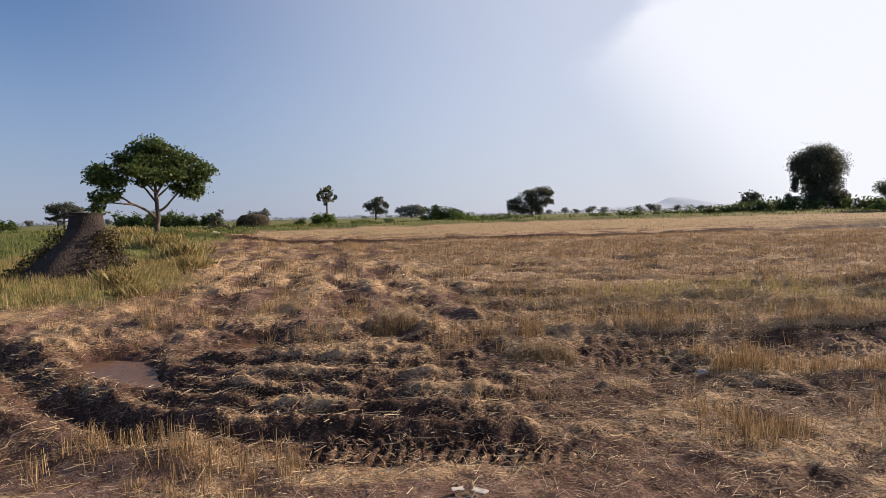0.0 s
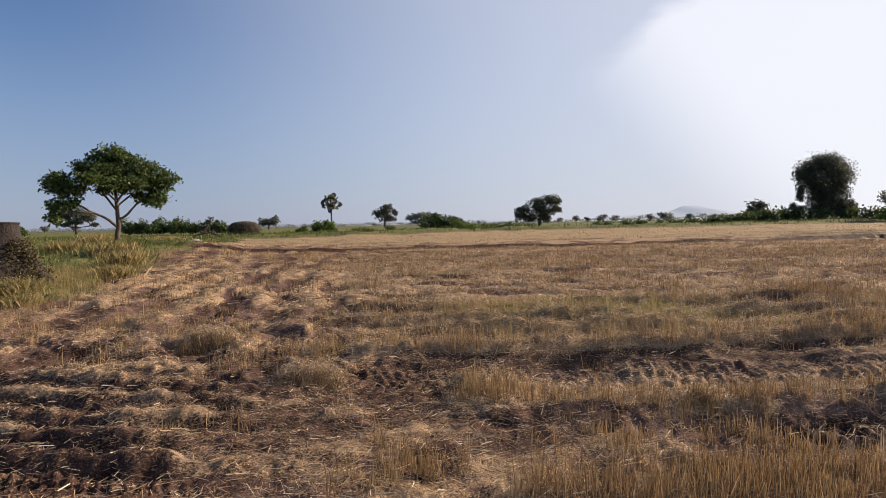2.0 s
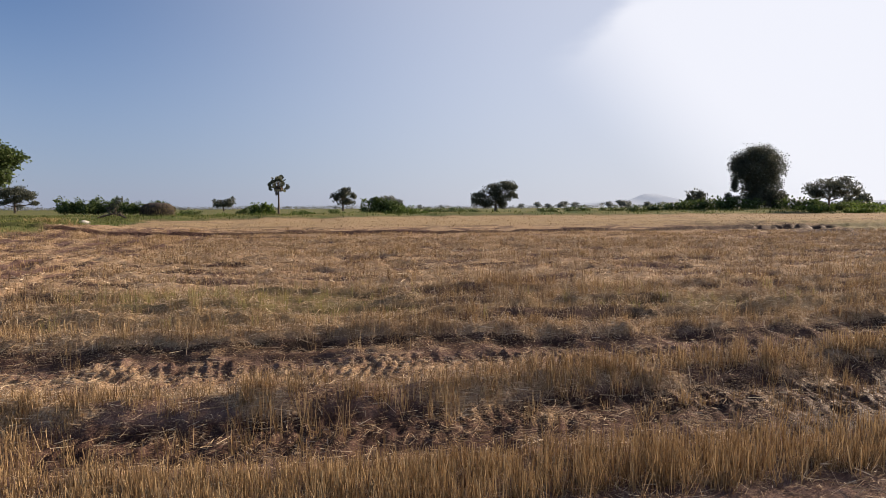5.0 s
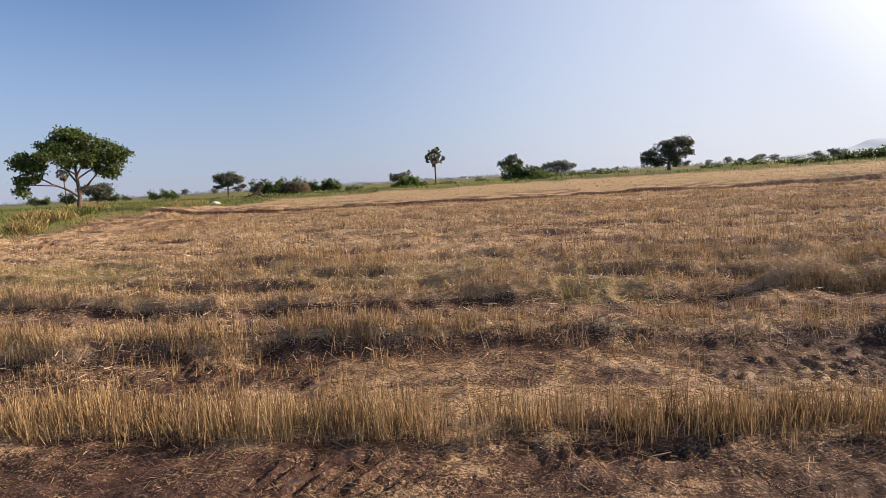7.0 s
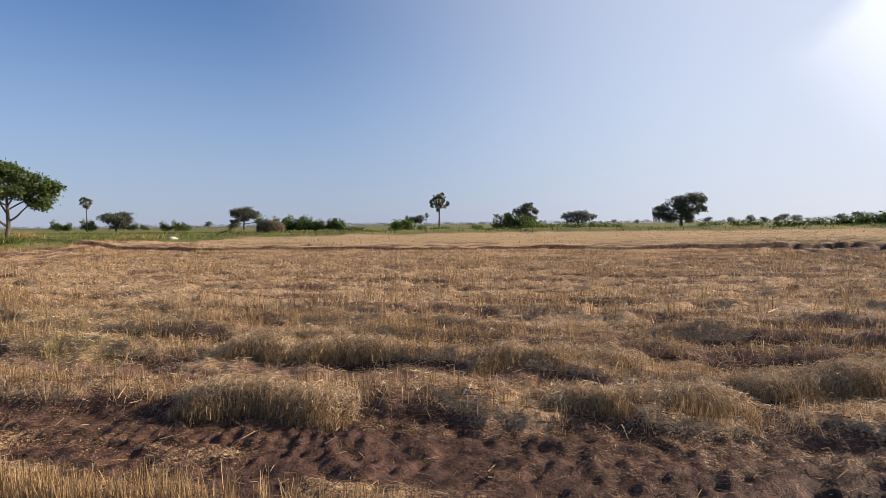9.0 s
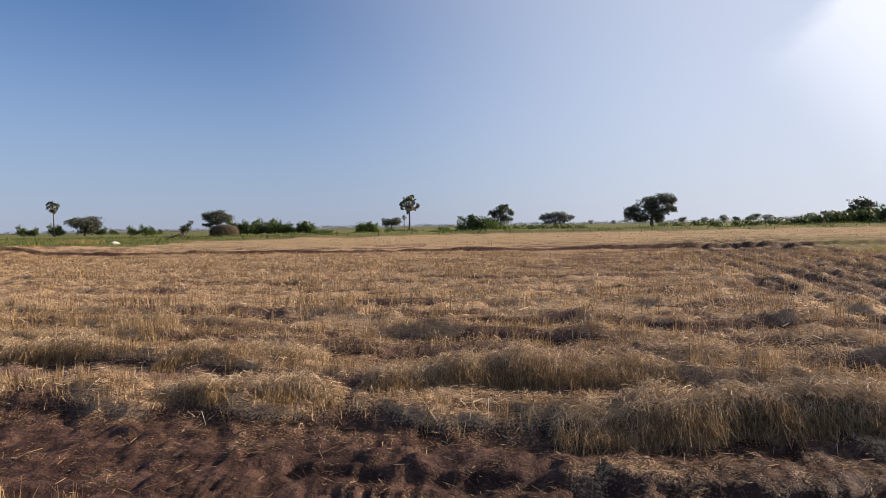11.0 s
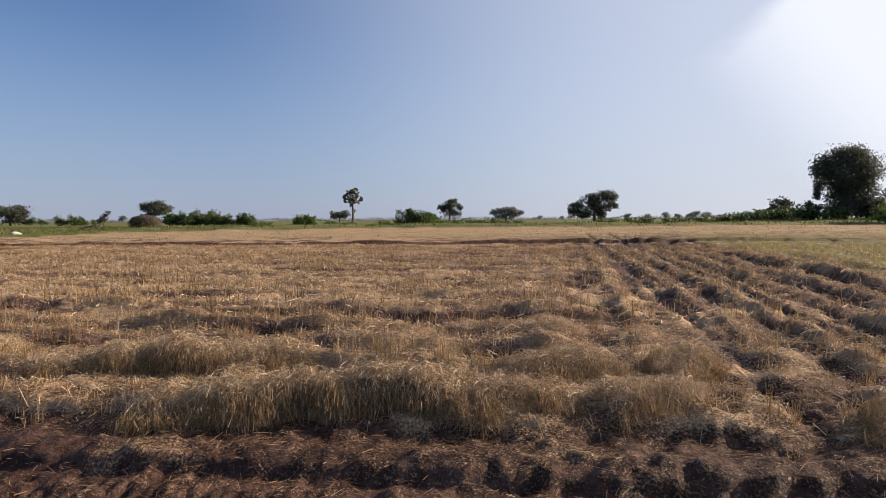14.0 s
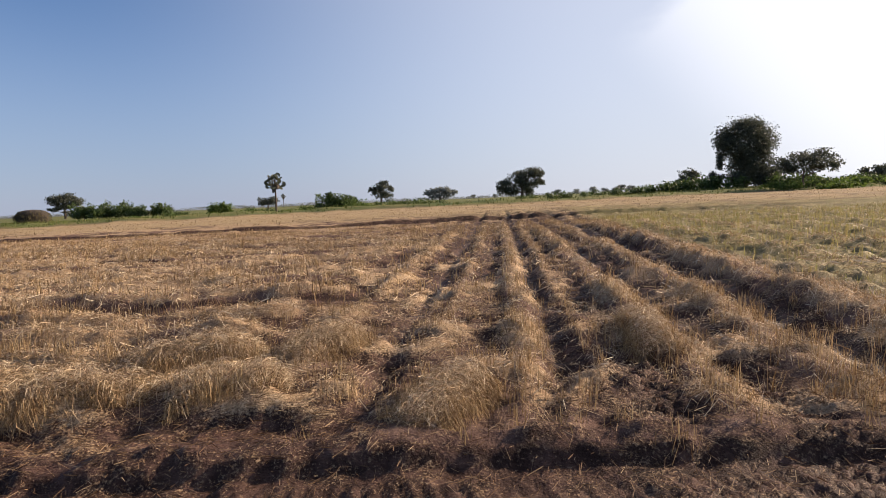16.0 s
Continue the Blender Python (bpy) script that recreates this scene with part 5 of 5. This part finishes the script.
# ---- the hazy hills ----
def far_hills():
    xs = np.linspace(700, 3300, 130)
    top = 12 + 26 * fbm(xs / 420, 0 * xs, 4, 91) + 34 * bell((xs - 1265) / 95, 1.0) + 14 * bell((xs - 1190) / 45, 1.0)
    top = top * step(690, 1150, xs) * step(3350, 2700, xs)
    rows = [np.c_[xs, 2500 + k * 160 + 0 * xs, top * hgt] for k, hgt in enumerate((0.0, 0.62, 1.0, 0.5, 0.0))]
    m, nd, lk, bsdf = material("haze_blue_hill")
    n = noise_node(nd, lk, 0.01, 4.0)
    # haze before the hills is put into their blue-grey colour and glow
    lk.new(mix_node(nd, lk, n, (0.10, 0.12, 0.15), (0.14, 0.165, 0.20)), bsdf.inputs["Base Color"])
    bsdf.inputs["Roughness"].default_value = 1.0
    bsdf.inputs["Emission Color"].default_value = (0.40, 0.46, 0.55, 1)
    bsdf.inputs["Emission Strength"].default_value = 0.38
    tagged(new("backdrop", mesh_of("backdrop", np.concatenate(rows), grid_faces(5, 130), True, m)), "pale blue hills far behind the plain", "hills", kind="structure")


far_hills()


# ---- the earth mound ----
def earth_mound(x, y):
    r = np.random.default_rng(44)
    ob = thing("earth_mound", (x, y, 0.0), "dark earth mound with a flat-topped neck, overgrown with creepers", "mound")
    n, prof = 48, ((-0.2, 1.75), (0.25, 1.55), (0.6, 1.26), (0.95, 1.0), (1.25, 0.76), (1.5, 0.60), (1.7, 0.50), (1.9, 0.46), (2.06, 0.44))
    t = np.linspace(0, 2 * np.pi, n, endpoint=False)
    pieces = []
    for h, rad in prof:
        lump = 1 + 0.30 * (fbm(np.cos(t) * 1.6 + 9, np.sin(t) * 1.6 + h * 0.8, 3, 45) - 0.5) * (1.2 if h < 1.5 else 0.35)
        pieces.append(np.c_[np.cos(t) * rad * lump + 0.55 * min(1, max(0, h) / 1.4), np.sin(t) * rad * lump, h + 0.05 * np.sin(3 * t) * (h < 1.7)])
    v = np.concatenate(pieces)
    idx = np.arange(len(prof) * n).reshape(len(prof), n)
    nxt = np.roll(idx, -1, 1)
    f = np.stack([idx[:-1], nxt[:-1], nxt[1:], idx[1:]], -1).reshape(-1, 4)
    part("earth", mesh_of("earth", v, f, True, EARTH), ob)
    bm = bmesh.new()
    bmesh.ops.create_cone(bm, cap_ends=True, segments=20, radius1=0.45, radius2=0.48, depth=0.08)
    for q in bm.verts:
        q.co.x *= 1 + 0.05 * math.sin(5 * q.co.y)
    bmesh.ops.bevel(bm, geom=bm.edges[:], offset=0.012, segments=1, affect="EDGES")
    bm.transform(Matrix.Translation((0.55, 0, 2.10)) @ Matrix.Rotation(radians(3), 4, "Y"))
    me = bpy.data.meshes.new("cap")
    bm.to_mesh(me)
    bm.free()
    me.materials.append(EARTH)
    part("cap", me, ob, "dark flat cap")
    for side, cen, cnt in (("creeper", -0.25, 1500), ("creeper", 3.5, 1400)):
        a = r.normal(cen, 0.38, 30)
        h = r.uniform(0.1, 1.5, 30)
        rad = np.interp(h, [p[0] for p in prof], [p[1] for p in prof]) + 0.08
        c = np.c_[np.cos(a) * rad + 0.55 * np.minimum(1, h / 1.4), np.sin(a) * rad, h]
        part(side, mesh_of(side, *leaf_cloud(c, 0.12, cnt, 0.08, r), False, CREEPER), ob, "dry yellow-green creeper leaves")


CREEPER = blade_material("creeper_leaf", ((0.0, (0.037, 0.033, 0.017)), (0.5, (0.087, 0.073, 0.030)), (1.0, (0.183, 0.141, 0.058))), 0.7, 0.25, 0.8)
earth_mound(-10.2, 17.2)


# ---- hay stack, dead branches, stones ----
def hay_stack(x, y):
    ob = thing("hay_stack", (x, y, ground_z(x, y) - 0.05), "old weathered dark haystack at the field's edge", "haystack")
    n, prof = 40, ((-0.1, 1.75), (0.5, 1.9), (1.1, 1.95), (1.6, 1.85), (1.95, 1.5), (2.12, 0.8), (2.15, 0.05))
    t = np.linspace(0, 2 * np.pi, n, endpoint=False)
    v = np.concatenate([np.c_[np.cos(t) * rad * (0.85 + 0.3 * fbm(np.cos(t) * 2 + 5, np.sin(t) * 2 + h, 3, 47)), np.sin(t) * rad * 0.9, h + 0.12 * (fbm(np.cos(t) * 3, np.sin(t) * 3 + h, 2, 48) - 0.5)] for h, rad in prof])
    idx = np.arange(len(prof) * n).reshape(len(prof), n)
    nxt = np.roll(idx, -1, 1)
    part("body", mesh_of("body", v, np.stack([idx[:-1], nxt[:-1], nxt[1:], idx[1:]], -1).reshape(-1, 4), True, HAY), ob)
    r = np.random.default_rng(49)
    a, h = r.uniform(0, 2 * np.pi, 900), r.uniform(0.1, 2.0, 900)
    rad = np.interp(h, [p[0] for p in prof], [p[1] for p in prof])
    part("straw", mesh_of("straw", *straws(np.cos(a) * rad, np.sin(a) * rad * 0.9, h, r.uniform(0.3, 0.7, 900), np.full(900, 0.035), a, r.uniform(0, 0.1, 900), r.uniform(0.1, 0.4, 900)), False, CREEPER), ob, "ragged dry straw ends")


hay_stack(-21.9, 77.4)


def dead_branch(x, y, s, turn, seed):
    r = np.random.default_rng(seed)
    ob = thing("dead_branch", (x, y, ground_z(x, y)), "bare grey fallen branch lying in the grass", "branch", "fallen branches")
    ob.rotation_euler, ob.scale = (0, 0, turn), (s, s, s)
    pieces = [tube(((-1.4, 0, 0.1), (-0.6, 0.1, 0.35), (0.3, 0, 0.55), (1.3, -0.1, 0.5)), (0.13, 0.11, 0.08, 0.03), 7)]
    for k in range(7):
        a = np.array((r.uniform(-0.8, 1.0), 0, 0.4))
        b = a + (r.uniform(-0.5, 0.6), r.uniform(-0.4, 0.4), r.uniform(0.2, 0.9))
        pieces.append(tube((a, (a + b) / 2 + r.normal(0, 0.08, 3), b), (0.06, 0.045, 0.015), 5))
    part("wood", mesh_of("wood", *joined(pieces), True, BARK), ob)


dead_branch(-24.2, 70, 1.0, 0.2, 51)
dead_branch(-22.6, 69, 0.8, 2.5, 52)


def stone(name, x, y, size, seed, label, category, mat, z=None):
    r = np.random.default_rng(seed)
    bm = bmesh.new()
    bmesh.ops.create_icosphere(bm, subdivisions=3, radius=1.0)
    off = r.uniform(0, 9, 3)
    for q in bm.verts:
        q.co *= 0.75 + 0.5 * (noise.noise(q.co * 1.3 + Vector(off)) * 0.5 + 0.5)
        q.co = Vector((q.co.x * size[0], q.co.y * size[1], q.co.z * size[2]))
    me = bpy.data.meshes.new(name)
    bm.to_mesh(me)
    bm.free()
    me.polygons.foreach_set("use_smooth", [True] * len(me.polygons))
    me.materials.append(mat)
    ob = new(name, me)
    ob.location = (x, y, ground_z(x, y) + size[2] * 0.35 if z is None else z)
    ob.rotation_euler = (0, 0, r.uniform(0, 6))
    return tagged(ob, label, category)


stone("rock", -18.4, 53.0, (0.5, 0.4, 0.24), 61, "pale whitish rock lying in green grass", "rock", STONE)
stone("clod", 3.6, 5.48, (0.07, 0.05, 0.05), 62, "pale dry clod of earth on the mud", "clod", STONE)


def litter(x, y, size, turn, seed):
    r = np.random.default_rng(seed)
    nu = 9
    u, v = np.meshgrid(np.linspace(-1, 1, nu), np.linspace(-1, 1, nu))
    z = 0.25 * size * (fbm(u * 1.6 + seed, v * 1.6, 2, seed) - 0.3)
    edge = 1 + 0.25 * (fbm(u * 3 + seed, v * 3, 2, seed + 1) - 0.5)
    top = np.c_[(u * size * edge).ravel(), (v * size * 0.55 * edge).ravel(), z.ravel()]
    f = grid_faces(nu, nu)
    me = mesh_of("paper_scrap", np.concatenate([top, top - (0, 0, 0.004)]), np.concatenate([f, f[:, ::-1] + nu * nu]), True, PAPER)
    ob = new("paper_scrap", me)
    ob.location, ob.rotation_euler = (x, y, ground_z(x, y) + 0.03), (0.1, 0.05, turn)
    tagged(ob, "crumpled pale scrap of litter on the mud", "litter", "scraps of litter")


litter(0.70, 2.86, 0.04, 0.3, 71)
litter(0.84, 2.82, 0.05, -0.5, 72)
litter(-0.55, 4.30, 0.04, 0.1, 73)


# ---- far woods and houses ----
def far_woods():
    r = np.random.default_rng(81)
    n = 420
    az = np.linspace(radians(-62), radians(47), n) + r.normal(0, 0.002, n)
    hgt = 3.0 + 7.0 * fbm(az * 26, 0 * az, 3, 82) ** 1.5 + 9.0 * bell((az - radians(21)) / radians(7), 1.0) * (0.3 + fbm(az * 60, 0 * az, 2, 83))
    dist = 1250 + r.uniform(0, 140, n)
    c = np.c_[20 + np.sin(az) * dist, np.cos(az) * dist, fall(1250) + hgt * r.uniform(0.3, 0.9, n)]
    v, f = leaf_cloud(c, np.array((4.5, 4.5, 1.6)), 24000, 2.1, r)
    stuff("far_woods", (v, f), HAZEDLEAF, "thin hazy belt of woods along the horizon", "woods")


far_woods()
ROOF = plain_material("far_roof", (0.32, 0.27, 0.25), 0.8)
PLASTER = plain_material("far_plaster", (0.70, 0.69, 0.66), 0.8)


def far_house(x, y, w, h, turn):
    ob = thing("far_house", (x, y, float(fall(y)) + 0.05), "small pale house far off on the plain", "house", "far houses")
    ob.rotation_euler = (0, 0, turn)
    bm = bmesh.new()
    bmesh.ops.create_cube(bm, size=1.0, matrix=Matrix.Translation((0, 0, h / 2)) @ Matrix.Diagonal((w, w * 0.6, h, 1)))
    bmesh.ops.bevel(bm, geom=bm.edges[:], offset=0.08, segments=1, affect="EDGES")
    me = bpy.data.meshes.new("wall")
    bm.to_mesh(me)
    bm.free()
    me.materials.append(PLASTER)
    part("wall", me, ob)
    hw, d, t = w * 0.56, w * 0.36, h
    v = np.array([(-hw, -d, t), (hw, -d, t), (hw, d, t), (-hw, d, t), (-hw, 0, t + h * 0.45), (hw, 0, t + h * 0.45)])
    bm = bmesh.new()
    vs = [bm.verts.new(q) for q in v]
    for q in ((0, 1, 5, 4), (2, 3, 4, 5), (0, 4, 3), (1, 2, 5), (3, 2, 1, 0)):
        bm.faces.new([vs[i] for i in q])
    me = bpy.data.meshes.new("roof")
    bm.to_mesh(me)
    bm.free()
    me.materials.append(ROOF)
    part("roof", me, ob, "low pitched roof")


for x, y, w, h, t in ((586, 700, 11, 4.0, 0.2), (604, 690, 8, 3.6, -0.4), (640, 720, 12, 4.4, 0.5)):
    far_house(x, y, w, h, t)


# ---- tall weeds by the mound and on the banks ----
def weed_clump(x, y, height, spread, count, seed, mat, label):
    r = np.random.default_rng(seed)
    ob = thing("weed_clump", (x, y, ground_z(x, y) - 0.03), label, "weeds", "tall weed clumps")
    base = r.normal(0, spread * 0.4, (count, 2))
    tip = base + r.normal(0, 0.22 * height, (count, 2))
    h = 0.75 * height * r.uniform(0.4, 1.1, count)
    w = 0.004 + 0.00035 * y
    face = r.uniform(0, 2 * np.pi, count)
    sx, sy = np.cos(face) * w / 2, np.sin(face) * w / 2
    v = np.stack([np.c_[base[:, 0] - sx, base[:, 1] - sy, 0 * h], np.c_[base[:, 0] + sx, base[:, 1] + sy, 0 * h],
                  np.c_[base[:, 0] * 0.5 + tip[:, 0] * 0.5 + sx * 0.7, base[:, 1] * 0.5 + tip[:, 1] * 0.5 + sy * 0.7, h * 0.7], np.c_[tip[:, 0], tip[:, 1], h]], 1)
    c = np.c_[tip, h] * 0.85
    both = joined(((v.reshape(-1, 3), np.arange(count * 4).reshape(-1, 4)), leaf_cloud(c, 0.08, count * 2, 0.02 + 0.0012 * y, r)))
    tagged(part("stem", mesh_of("stem", *both, False, mat), ob), kind="stuff")


for k, (x, y, h, s) in enumerate(((-7.2, 14.2, 0.65, 0.35), (-6.3, 13.2, 0.5, 0.3), (-7.6, 19.5, 0.7, 0.5), (-9.6, 24.0, 0.9, 0.7), (-12.5, 28.5, 0.9, 0.8), (-16.2, 30.5, 0.8, 0.8),
                                  (-13.2, 31.4, 0.7, 0.5), (-12.6, 13.5, 0.5, 0.4), (-17.5, 36.0, 0.9, 1.0), (-21.0, 44.0, 1.0, 1.2), (-19.8, 50.0, 0.9, 1.0))):
    weed_clump(x, y, h, s * 1.6, 520, 300 + k, GRASS if k % 3 or y < 25 else FARGRASS, "tall rough weeds with seed heads" if k % 3 or y < 25 else "leafy green weeds in the grass")
